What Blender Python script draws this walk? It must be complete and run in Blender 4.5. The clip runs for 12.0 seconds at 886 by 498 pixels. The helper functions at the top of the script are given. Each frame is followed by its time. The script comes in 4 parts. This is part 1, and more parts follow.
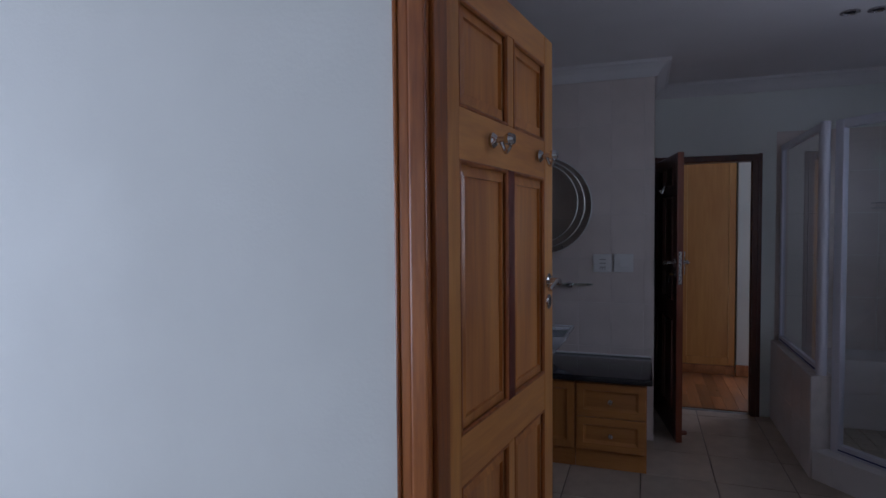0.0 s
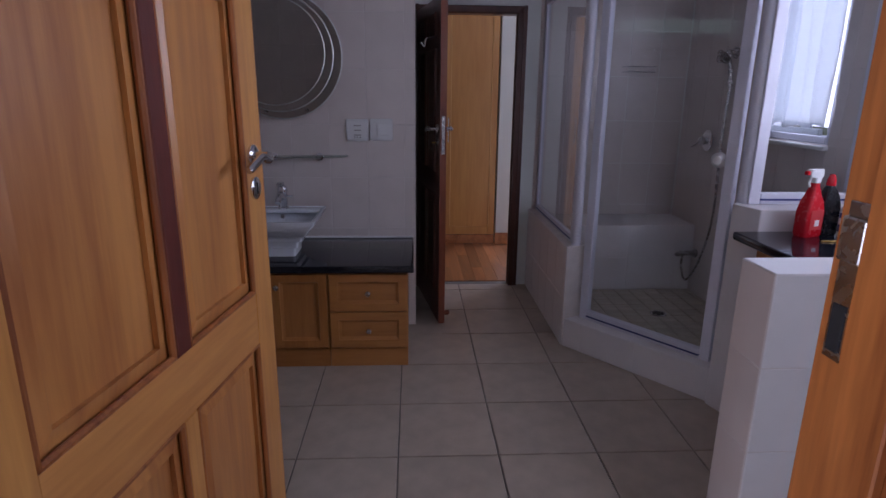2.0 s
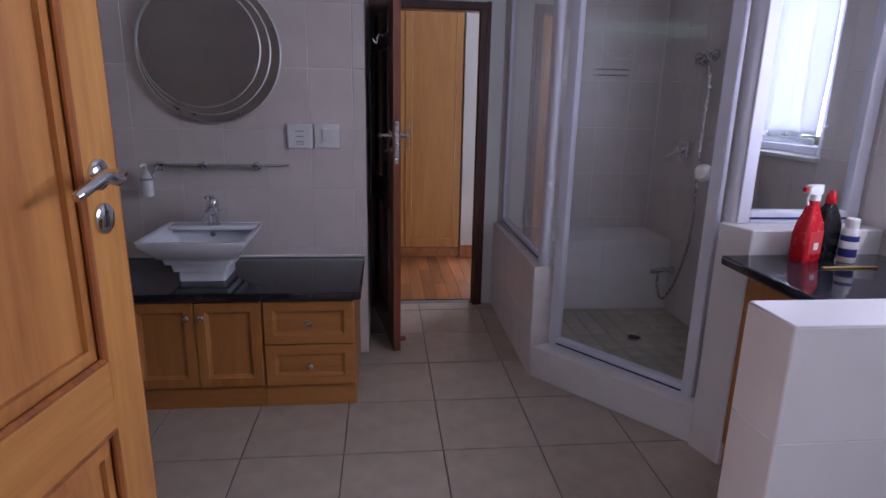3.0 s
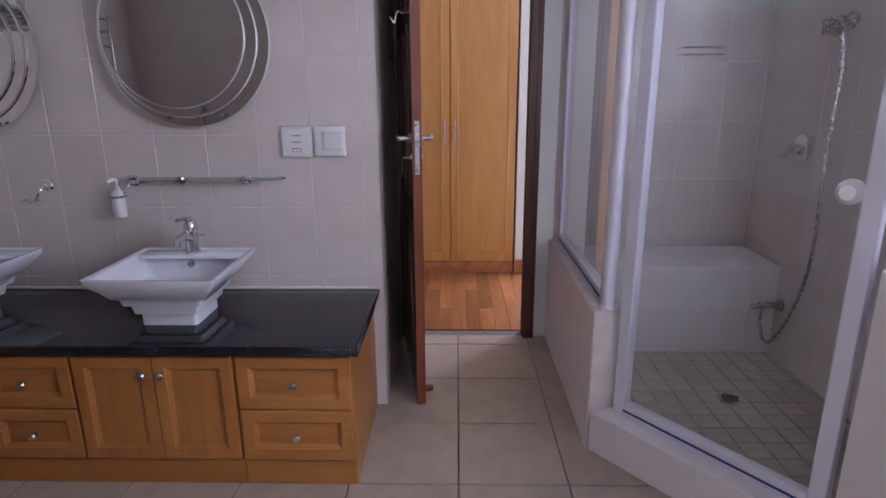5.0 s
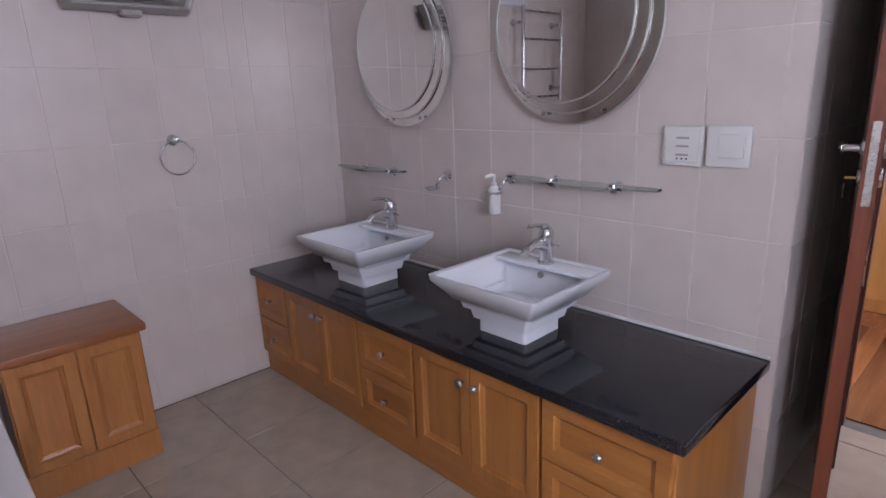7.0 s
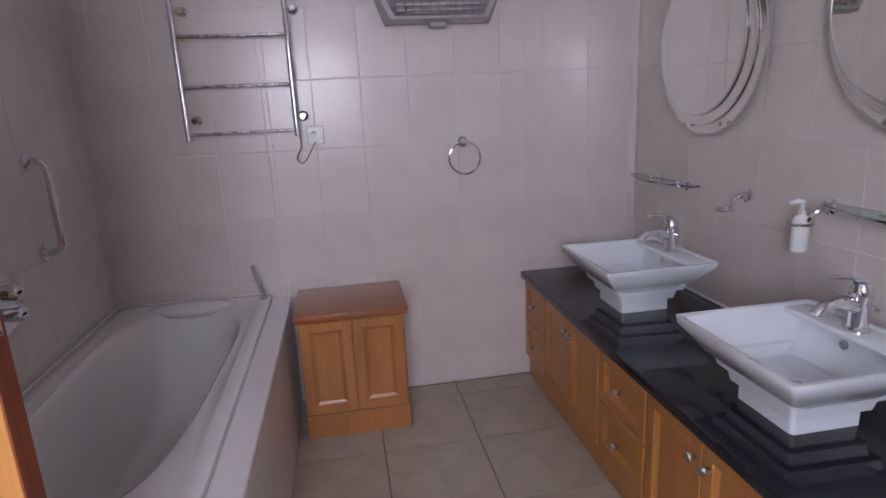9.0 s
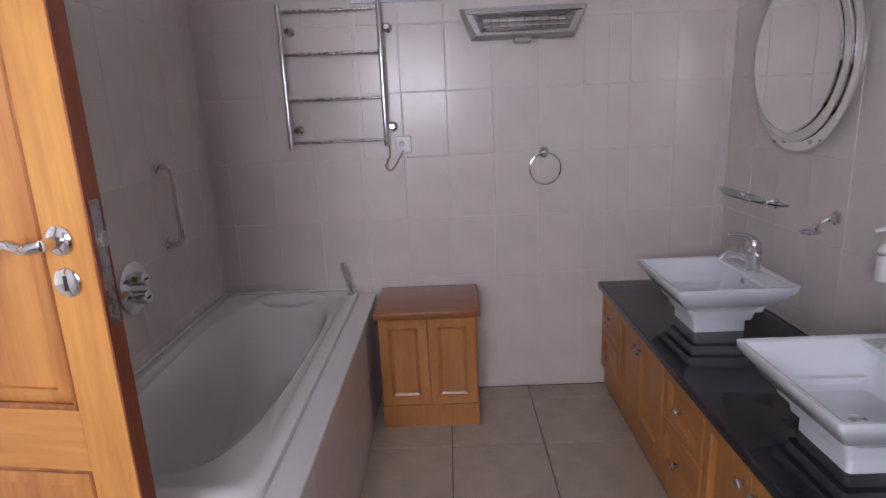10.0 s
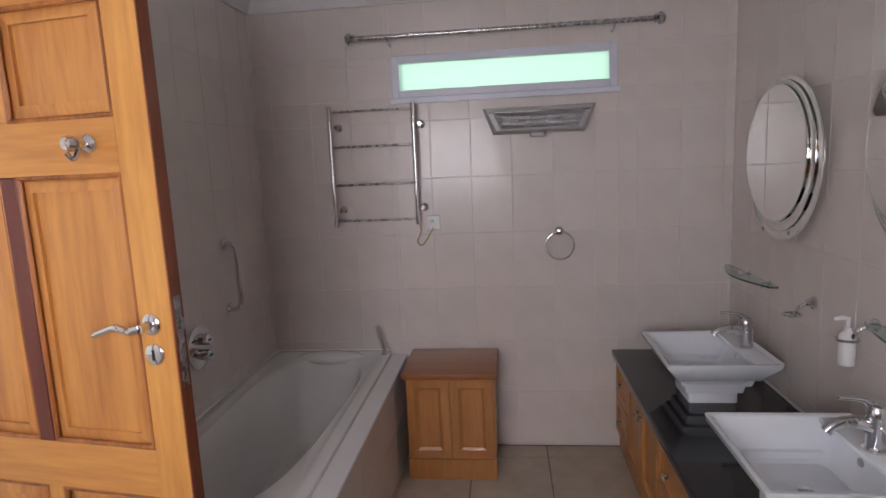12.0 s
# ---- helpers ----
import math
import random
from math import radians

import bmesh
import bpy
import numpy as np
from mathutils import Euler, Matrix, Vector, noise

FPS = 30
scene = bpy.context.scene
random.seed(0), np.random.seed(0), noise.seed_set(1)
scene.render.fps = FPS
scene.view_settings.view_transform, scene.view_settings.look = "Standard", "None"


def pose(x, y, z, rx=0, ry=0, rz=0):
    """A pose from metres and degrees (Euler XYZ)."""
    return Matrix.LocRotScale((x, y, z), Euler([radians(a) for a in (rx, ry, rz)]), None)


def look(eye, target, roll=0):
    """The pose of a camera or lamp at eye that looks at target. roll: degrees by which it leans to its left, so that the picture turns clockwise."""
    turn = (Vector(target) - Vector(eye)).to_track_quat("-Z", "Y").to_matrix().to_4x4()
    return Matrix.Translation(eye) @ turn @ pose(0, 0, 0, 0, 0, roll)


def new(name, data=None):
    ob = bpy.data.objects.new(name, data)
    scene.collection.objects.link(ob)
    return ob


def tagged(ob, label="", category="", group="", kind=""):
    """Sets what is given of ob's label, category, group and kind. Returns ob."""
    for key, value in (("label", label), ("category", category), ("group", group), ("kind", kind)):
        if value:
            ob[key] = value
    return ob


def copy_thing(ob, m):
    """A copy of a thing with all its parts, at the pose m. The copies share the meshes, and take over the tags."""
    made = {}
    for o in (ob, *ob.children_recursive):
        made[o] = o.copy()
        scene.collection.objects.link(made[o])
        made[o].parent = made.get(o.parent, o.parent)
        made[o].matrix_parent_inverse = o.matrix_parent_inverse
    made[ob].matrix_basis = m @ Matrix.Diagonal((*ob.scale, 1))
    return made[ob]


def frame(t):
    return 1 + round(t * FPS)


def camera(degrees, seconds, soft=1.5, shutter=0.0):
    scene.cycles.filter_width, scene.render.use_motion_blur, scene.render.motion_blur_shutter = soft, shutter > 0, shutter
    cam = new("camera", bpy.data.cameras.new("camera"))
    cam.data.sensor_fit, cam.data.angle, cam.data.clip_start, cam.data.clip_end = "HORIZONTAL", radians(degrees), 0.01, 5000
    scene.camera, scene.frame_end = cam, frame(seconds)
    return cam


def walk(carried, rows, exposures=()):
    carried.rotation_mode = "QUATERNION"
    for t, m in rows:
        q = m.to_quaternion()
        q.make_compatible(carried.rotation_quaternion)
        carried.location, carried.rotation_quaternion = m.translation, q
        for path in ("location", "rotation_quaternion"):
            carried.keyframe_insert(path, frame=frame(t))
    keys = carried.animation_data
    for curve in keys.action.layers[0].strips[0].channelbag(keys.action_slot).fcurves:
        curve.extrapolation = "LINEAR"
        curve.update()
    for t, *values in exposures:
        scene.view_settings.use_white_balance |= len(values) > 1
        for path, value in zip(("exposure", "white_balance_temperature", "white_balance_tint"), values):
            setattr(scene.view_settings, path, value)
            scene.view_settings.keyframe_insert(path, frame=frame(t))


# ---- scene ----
cam = camera(74.9, 12.0)

PATH = [
    (0, (0.99, 3.75, 1.476), (0.334, 5.637, 1.396), -0.5),
    (0.5, (1.067, 3.856, 1.433), (0.613, 5.778, 1.12), -0.0),
    (1, (1.068, 4.035, 1.384), (0.81, 5.967, 0.933), 0.2),
    (1.5, (1.046, 4.279, 1.397), (0.996, 6.21, 0.878), 0.6),
    (2, (1.04, 4.457, 1.423), (1.143, 6.385, 0.901), 0.6),
    (2.5, (1.091, 4.641, 1.436), (1.252, 6.566, 0.919), 0.7),
    (2.7, (1.121, 4.714, 1.415), (1.307, 6.64, 0.909), 1.2),
    (4.3, (1.238, 5.205, 1.407), (1.49, 7.123, 0.902), 0.1),
    (4.5, (1.287, 5.281, 1.406), (1.48, 7.204, 0.892), -0.0),
    (5, (1.378, 5.479, 1.407), (1.331, 7.407, 0.88), -0.4),
    (5.5, (1.462, 5.626, 1.428), (1.051, 7.507, 0.886), -0.9),
    (6, (1.497, 5.774, 1.428), (0.718, 7.528, 0.867), -1.4),
    (6.5, (1.537, 5.938, 1.438), (0.394, 7.484, 0.886), -2.0),
    (7, (1.521, 6.042, 1.41), (0.127, 7.374, 0.878), -2.2),
    (7.5, (1.512, 6.171, 1.41), (-0.121, 7.202, 0.892), -2.5),
    (7.7, (1.51, 6.213, 1.422), (-0.192, 7.126, 0.902), -2.8),
    (9.3, (1.531, 6.467, 1.406), (-0.397, 6.686, 0.92), -2.7),
    (9.5, (1.533, 6.491, 1.428), (-0.399, 6.647, 0.936), -2.7),
    (10, (1.641, 6.539, 1.472), (-0.301, 6.504, 0.994), -2.6),
    (10.5, (1.842, 6.649, 1.52), (-0.095, 6.478, 1.051), -2.8),
    (11, (1.917, 6.676, 1.591), (-0.019, 6.47, 1.134), -2.8),
    (11.5, (1.938, 6.671, 1.615), (-0.015, 6.466, 1.233), -2.6),
    (12, (1.941, 6.717, 1.635), (-0.024, 6.497, 1.334), -2.6),
]
EXPOSURES = [(0, -2.85, 5500, 20), (1.0, -2.45, 5550, 24), (2.0, -1.85, 5750, 30), (2.7, -1.5, 5800, 30), (4.5, -0.74, 5900, 30), (5.5, -0.43, 6030, 28), (6.5, -0.25, 6150, 26),
             (9.5, -0.27, 6250, 25), (10.5, -0.38, 6600, 22), (12.0, -0.55, 6900, 20)]
walk(cam, [(t, look(eye, target, roll)) for t, eye, target, roll in PATH], EXPOSURES)

# ---- world and light ----
world = bpy.data.worlds.new("sky")
scene.world = world
world.use_nodes = True
wn = world.node_tree.nodes
sky = wn.new("ShaderNodeTexSky")
sky.sky_type = 'NISHITA'
sky.sun_disc = False
sky.sun_elevation = radians(50)
sky.sun_rotation = radians(200)
world.node_tree.links.new(sky.outputs[0], wn["Background"].inputs[0])
wn["Background"].inputs[1].default_value = 0.12


def sun(strength, elevation, azimuth):
    data = bpy.data.lights.new("sun", 'SUN')
    data.energy, data.angle, data.color = strength, radians(0.5), (1, 0.95, 0.88)
    ob = new("sun", data)
    ob.rotation_euler = (radians(90 - elevation), 0, radians(azimuth))


def window_light(name, m, w, h, watts, color):
    data = bpy.data.lights.new(name, 'AREA')
    data.shape, data.size, data.size_y, data.energy, data.color = 'RECTANGLE', w, h, watts, color
    ob = new(name, data)
    ob.matrix_world = m


sun(3.0, 50, 20)
DAY = (0.86, 0.92, 1.0)
window_light("daylight_east", pose(3.06, 6.15, 1.72, 0, 90, 0), 0.85, 1.0, 46, DAY)
window_light("daylight_shower", pose(3.06, 7.38, 1.68, 0, 90, 0), 0.8, 0.42, 15, DAY)
window_light("daylight_west", pose(-1.29, 6.72, 2.09, 0, -90, 0), 0.2, 1.1, 0.85, (0.68, 1.0, 0.82))
window_light("daylight_passage", pose(3.3, 10.7, 1.4, 0, 90, 0), 1.8, 1.2, 185, DAY)
window_light("daylight_bedroom", pose(-2.36, 2.9, 1.15, 0, -90, 0), 1.4, 2.2, 310, DAY)

# ---- materials ----


def material(name, color, rough=0.5, metal=0.0, vary=0.12, scale=6.0, bump=0.0, bump_scale=60.0, piece=0.0, coat=0.0,
             stretch=(1, 1, 1), second=None, sheen=0.0):
    """Base colour broken up by a broad and a fine noise, with fine relief and a per-piece shift."""
    m = bpy.data.materials.new(name)
    m.use_nodes = True
    n, l = m.node_tree.nodes, m.node_tree.links
    b = n["Principled BSDF"]
    b.inputs["Roughness"].default_value = rough
    b.inputs["Metallic"].default_value = metal
    b.inputs["Coat Weight"].default_value = coat
    b.inputs["Coat Roughness"].default_value = 0.15
    co = n.new("ShaderNodeTexCoord")
    mp = n.new("ShaderNodeMapping")
    mp.inputs["Scale"].default_value = stretch
    l.new(co.outputs["Object"], mp.inputs["Vector"])
    big = n.new("ShaderNodeTexNoise")
    big.inputs["Scale"].default_value = scale
    big.inputs["Detail"].default_value = 6
    l.new(mp.outputs[0], big.inputs["Vector"])
    ramp = n.new("ShaderNodeValToRGB")
    low = tuple(c * (1 - vary) for c in color) if second is None else second
    ramp.color_ramp.elements[0].position, ramp.color_ramp.elements[1].position = 0.32, 0.68
    ramp.color_ramp.elements[0].color = (*low, 1)
    ramp.color_ramp.elements[1].color = (*[min(1, c * (1 + vary * 0.5)) for c in color], 1)
    l.new(big.outputs["Fac"], ramp.inputs["Fac"])
    out = ramp.outputs["Color"]
    if piece:
        info = n.new("ShaderNodeObjectInfo")
        rng = n.new("ShaderNodeMapRange")
        rng.inputs["To Min"].default_value, rng.inputs["To Max"].default_value = 1 - piece, 1 + piece
        l.new(info.outputs["Random"], rng.inputs["Value"])
        hsv = n.new("ShaderNodeHueSaturation")
        l.new(rng.outputs[0], hsv.inputs["Value"])
        l.new(out, hsv.inputs["Color"])
        out = hsv.outputs["Color"]
    l.new(out, b.inputs["Base Color"])
    fine = n.new("ShaderNodeTexNoise")
    fine.inputs["Scale"].default_value = bump_scale
    fine.inputs["Detail"].default_value = 3
    l.new(mp.outputs[0], fine.inputs["Vector"])
    rr = n.new("ShaderNodeMapRange")
    rr.inputs["To Min"].default_value, rr.inputs["To Max"].default_value = max(0, rough - 0.06), min(1, rough + 0.08)
    l.new(fine.outputs["Fac"], rr.inputs["Value"])
    l.new(rr.outputs[0], b.inputs["Roughness"])
    if bump:
        bp = n.new("ShaderNodeBump")
        bp.inputs["Strength"].default_value = bump
        bp.inputs["Distance"].default_value = 0.004
        l.new(fine.outputs["Fac"], bp.inputs["Height"])
        l.new(bp.outputs[0], b.inputs["Normal"])
    return m


def wood(name, light, dark, rough=0.32, along=2, coat=0.25, grain=9.0, piece=0.0):
    """Varnished timber: stretched noise streaks with wavy growth rings, running along one axis."""
    m = bpy.data.materials.new(name)
    m.use_nodes = True
    n, l = m.node_tree.nodes, m.node_tree.links
    b = n["Principled BSDF"]
    b.inputs["Coat Weight"].default_value = coat
    b.inputs["Coat Roughness"].default_value = 0.2
    co = n.new("ShaderNodeTexCoord")
    mp = n.new("ShaderNodeMapping")
    sc = [grain, grain, grain]
    sc[along] = grain * 0.09
    mp.inputs["Scale"].default_value = sc
    l.new(co.outputs["Object"], mp.inputs["Vector"])
    info = n.new("ShaderNodeObjectInfo")
    shift = n.new("ShaderNodeVectorMath")
    shift.operation = 'SCALE'
    shift.inputs[0].default_value = (17, 9, 13)
    l.new(info.outputs["Random"], shift.inputs["Scale"])
    l.new(shift.outputs[0], mp.inputs["Location"])
    broad = n.new("ShaderNodeTexNoise")
    broad.inputs["Scale"].default_value = 1.1
    broad.inputs["Detail"].default_value = 5
    broad.inputs["Distortion"].default_value = 1.2
    l.new(mp.outputs[0], broad.inputs["Vector"])
    streak = n.new("ShaderNodeTexNoise")
    streak.inputs["Scale"].default_value = 9
    streak.inputs["Detail"].default_value = 4
    l.new(mp.outputs[0], streak.inputs["Vector"])
    mix = n.new("ShaderNodeMath")
    mix.operation = 'MULTIPLY_ADD'
    mix.inputs[1].default_value = 0.35
    l.new(streak.outputs["Fac"], mix.inputs[0])
    half = n.new("ShaderNodeMath")
    half.operation = 'MULTIPLY'
    half.inputs[1].default_value = 0.65
    l.new(broad.outputs["Fac"], half.inputs[0])
    l.new(half.outputs[0], mix.inputs[2])
    ramp = n.new("ShaderNodeValToRGB")
    ramp.color_ramp.elements[0].position, ramp.color_ramp.elements[1].position = 0.36, 0.62
    ramp.color_ramp.elements[0].color, ramp.color_ramp.elements[1].color = (*dark, 1), (*light, 1)
    l.new(mix.outputs[0], ramp.inputs["Fac"])
    out = ramp.outputs["Color"]
    if piece:
        rng = n.new("ShaderNodeMapRange")
        rng.inputs["To Min"].default_value, rng.inputs["To Max"].default_value = 1 - piece, 1 + piece
        l.new(info.outputs["Random"], rng.inputs["Value"])
        hsv = n.new("ShaderNodeHueSaturation")
        l.new(rng.outputs[0], hsv.inputs["Value"])
        l.new(out, hsv.inputs["Color"])
        out = hsv.outputs["Color"]
    l.new(out, b.inputs["Base Color"])
    rr = n.new("ShaderNodeMapRange")
    rr.inputs["To Min"].default_value, rr.inputs["To Max"].default_value = rough - 0.08, rough + 0.12
    l.new(streak.outputs["Fac"], rr.inputs["Value"])
    l.new(rr.outputs[0], b.inputs["Roughness"])
    bp = n.new("ShaderNodeBump")
    bp.inputs["Strength"].default_value = 0.12
    bp.inputs["Distance"].default_value = 0.002
    l.new(streak.outputs["Fac"], bp.inputs["Height"])
    l.new(bp.outputs[0], b.inputs["Normal"])
    return m


def clear_glass(name, tint=(1, 1, 1), rough=0.0, ior=1.45):
    m = bpy.data.materials.new(name)
    m.use_nodes = True
    b = m.node_tree.nodes["Principled BSDF"]
    b.inputs["Base Color"].default_value = (*tint, 1)
    b.inputs["Transmission Weight"].default_value = 1
    b.inputs["Roughness"].default_value = rough
    b.inputs["IOR"].default_value = ior
    return m


PLASTER = material("white_plaster", (0.78, 0.8, 0.76), 0.75, vary=0.05, scale=2, bump=0.15, bump_scale=90)
CEIL = material("ceiling_paint", (0.74, 0.72, 0.72), 0.85, vary=0.04, scale=2, bump=0.08)
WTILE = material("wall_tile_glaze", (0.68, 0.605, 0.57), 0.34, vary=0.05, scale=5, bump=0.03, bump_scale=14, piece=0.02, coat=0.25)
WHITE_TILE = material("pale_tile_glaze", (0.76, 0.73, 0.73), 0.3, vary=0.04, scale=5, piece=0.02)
GROUT = material("pale_grout", (0.72, 0.665, 0.635), 0.85, vary=0.1, scale=14, bump=0.2, bump_scale=220)
FTILE = material("floor_tile", (0.45, 0.375, 0.3), 0.34, vary=0.13, scale=9, bump=0.05, bump_scale=70, piece=0.04)
STILE = material("shower_floor_tile", (0.42, 0.37, 0.29), 0.45, vary=0.15, scale=12, bump=0.06, piece=0.08)
FGROUT = material("grey_floor_grout", (0.2, 0.18, 0.16), 0.9, vary=0.2, scale=20, bump=0.3, bump_scale=200)
PINE = wood("orange_pine", (0.68, 0.325, 0.085), (0.46, 0.18, 0.04), grain=7)
PINE_X = wood("orange_pine_cross", (0.68, 0.32, 0.09), (0.48, 0.19, 0.045), along=1, grain=7)
PINE_PANEL = wood("pine_panel", (0.62, 0.275, 0.075), (0.38, 0.135, 0.036), grain=6)
REDWOOD = wood("red_stained_timber", (0.17, 0.035, 0.022), (0.1, 0.018, 0.012), grain=9)
FRAMEWOOD = wood("frame_timber", (0.44, 0.15, 0.035), (0.2, 0.055, 0.014), grain=11)
DARKWOOD = wood("dark_mahogany", (0.105, 0.032, 0.02), (0.055, 0.016, 0.011), rough=0.3, grain=9)
REDEDGE = wood("mahogany_edge", (0.26, 0.07, 0.03), (0.17, 0.04, 0.018), grain=9)
CAB = wood("oak_veneer", (0.46, 0.19, 0.043), (0.37, 0.14, 0.03), rough=0.36, grain=10)
CAB_X = wood("oak_veneer_cross", (0.46, 0.19, 0.043), (0.37, 0.14, 0.03), rough=0.36, along=0, grain=10)
BENCHWOOD = wood("bench_oak", (0.47, 0.2, 0.055), (0.38, 0.145, 0.036), rough=0.34, grain=10)
BENCHTOP = wood("bench_top_oak", (0.36, 0.13, 0.04), (0.27, 0.09, 0.028), rough=0.3, along=1, grain=8)
WARD = wood("wardrobe_veneer", (0.62, 0.31, 0.085), (0.5, 0.22, 0.055), rough=0.35, grain=5)
PLANK = wood("wooden_plank", (0.42, 0.17, 0.06), (0.24, 0.085, 0.03), rough=0.3, along=1, grain=8, piece=0.35)
GRANITE = material("black_granite", (0.016, 0.017, 0.024), 0.07, vary=0.6, scale=160, second=(0.005, 0.005, 0.008))
CERAMIC = material("white_ceramic", (0.84, 0.87, 0.92), 0.12, vary=0.02, scale=3, coat=0.5)
ACRYLIC = material("white_acrylic", (0.74, 0.72, 0.7), 0.2, vary=0.03, scale=3, coat=0.3)
CHROME = material("chrome", (0.72, 0.72, 0.74), 0.09, metal=1, vary=0.06, scale=12)
STEEL = material("brushed_steel", (0.52, 0.5, 0.5), 0.26, metal=1, vary=0.1, scale=20)
PLASTIC = material("white_plastic", (0.78, 0.78, 0.77), 0.35, vary=0.03)
ALU = material("white_aluminium", (0.7, 0.7, 0.78), 0.35, vary=0.04, coat=0.2)
SILVERPLASTIC = material("grey_plastic", (0.4, 0.38, 0.37), 0.4, vary=0.06)
DARK = material("dark_gap", (0.015, 0.015, 0.015), 0.7)
MIRROR = material("mirror_silver", (0.78, 0.78, 0.76), 0.005, metal=1, vary=0.0)
MIRROR.node_tree.links.remove(MIRROR.node_tree.nodes["Principled BSDF"].inputs["Roughness"].links[0])
MIRROR.node_tree.nodes["Principled BSDF"].inputs["Roughness"].default_value = 0.01
BEVEL = material("mirror_ground_edge", (0.74, 0.76, 0.74), 0.34, metal=0.95, vary=0.02)
GLASS = clear_glass("clear_glass", (0.97, 0.99, 0.98))
SHELFGLASS = clear_glass("shelf_glass", (0.75, 0.9, 0.84), 0.02)
REDPLASTIC = material("red_plastic", (0.55, 0.012, 0.02), 0.25, vary=0.06)
BLACKPLASTIC = material("black_plastic", (0.012, 0.012, 0.014), 0.25)
BLUEPRINT = material("blue_print", (0.02, 0.03, 0.18), 0.5)
BRASS = material("brass", (0.5, 0.33, 0.1), 0.3, metal=1)
BEADWOOD = wood("pale_bead", (0.75, 0.45, 0.17), (0.62, 0.33, 0.1), rough=0.3, grain=6)
REDTUBE = material("quartz_tube", (0.55, 0.5, 0.47), 0.3)

# ---- mesh helpers ----


def thing(name, at=(0, 0, 0), rz=0, label="", category="", group="", kind=""):
    ob = new(name)
    ob.matrix_world = pose(*at, 0, 0, rz)
    ob.empty_display_size = 0.1
    return tagged(ob, label, category, group, kind)


def mesh_of(name, bm, mat, smooth=False):
    me = bpy.data.meshes.new(name)
    bmesh.ops.recalc_face_normals(bm, faces=bm.faces)
    bm.to_mesh(me)
    bm.free()
    me.materials.append(mat)
    if smooth:
        me.shade_smooth()
        me.set_sharp_from_angle(angle=radians(38))
    return me


def part(name, bm, mat, parent=None, label="", smooth=False):
    ob = new(name, mesh_of(name, bm, mat, smooth))
    if parent is not None:
        ob.parent = parent
    return tagged(ob, label)


def structure(name, bm, mat, label, category="wall"):
    return tagged(part(name, bm, mat), label, category, "", "structure")


def box(x0, x1, y0, y1, z0, z1, bevel=0.0, bm=None, seg=1):
    bm = bm or bmesh.new()
    m = Matrix.LocRotScale(((x0 + x1) / 2, (y0 + y1) / 2, (z0 + z1) / 2), None, (abs(x1 - x0), abs(y1 - y0), abs(z1 - z0)))
    made = bmesh.ops.create_cube(bm, size=1, matrix=m)
    if bevel:
        edges = list({e for v in made["verts"] for e in v.link_edges})
        bmesh.ops.bevel(bm, geom=edges, offset=bevel, segments=seg, affect='EDGES', profile=0.6)
    return bm


def rod(p0, p1, r, r2=None, seg=14, bm=None):
    bm = bm or bmesh.new()
    a, b = Vector(p0), Vector(p1)
    turn = (b - a).to_track_quat('Z', 'Y').to_matrix().to_4x4()
    bmesh.ops.create_cone(bm, cap_ends=True, segments=seg, radius1=r, radius2=r if r2 is None else r2, depth=(b - a).length,
                          matrix=Matrix.Translation((a + b) / 2) @ turn)
    return bm


def smooth_path(points, steps=5):
    """Catmull-Rom through the points."""
    p = [Vector(q) for q in points]
    p = [2 * p[0] - p[1], *p, 2 * p[-1] - p[-2]]
    out = []
    for i in range(1, len(p) - 2):
        for k in range(steps):
            t = k / steps
            out.append(0.5 * (2 * p[i] + (p[i + 1] - p[i - 1]) * t + (2 * p[i - 1] - 5 * p[i] + 4 * p[i + 1] - p[i + 2]) * t * t
                              + (3 * p[i] - p[i - 1] - 3 * p[i + 1] + p[i + 2]) * t ** 3))
    return out + [p[-2]]


def tube(points, r, seg=10, bm=None, flat=1.0, closed=False):
    """A round bar along points; r may be one radius or one for each point."""
    bm = bm or bmesh.new()
    pts = [Vector(p) for p in points]
    n = len(pts)
    radii = r if isinstance(r, (list, tuple)) else [r] * n
    rings, side = [], None
    for i, p in enumerate(pts):
        d = (pts[(i + 1) % n] - pts[i - 1]) if closed else pts[min(i + 1, n - 1)] - pts[max(i - 1, 0)]
        d.normalize()
        if side is None:
            side = d.orthogonal().normalized()
        side = (side - d * side.dot(d)).normalized()
        up = d.cross(side)
        rings.append([bm.verts.new(p + (side * math.cos(a) + up * flat * math.sin(a)) * radii[i])
                      for a in (2 * math.pi * k / seg for k in range(seg))])
    for i in range(n if closed else n - 1):
        a, b = rings[i], rings[(i + 1) % n]
        for k in range(seg):
            bm.faces.new((a[k], a[(k + 1) % seg], b[(k + 1) % seg], b[k]))
    if not closed:
        bm.faces.new(rings[0][::-1])
        bm.faces.new(rings[-1])
    return bm


def loft(rings, bm=None, cap_first=False, cap_last=True):
    bm = bm or bmesh.new()
    made = [[bm.verts.new(p) for p in ring] for ring in rings]
    n = len(made[0])
    for a, b in zip(made, made[1:]):
        for k in range(n):
            bm.faces.new((a[k], a[(k + 1) % n], b[(k + 1) % n], b[k]))
    if cap_first:
        bm.faces.new(made[0][::-1])
    if cap_last:
        bm.faces.new(made[-1])
    return bm


def lathe(profile, m=Matrix(), seg=20, bm=None):
    """Turns (radius, height) pairs round z, then places by m."""
    rings = [[m @ Vector((r * math.cos(a), r * math.sin(a), h)) for a in (2 * math.pi * k / seg for k in range(seg))] for r, h in profile]
    return loft(rings, bm, True, True)


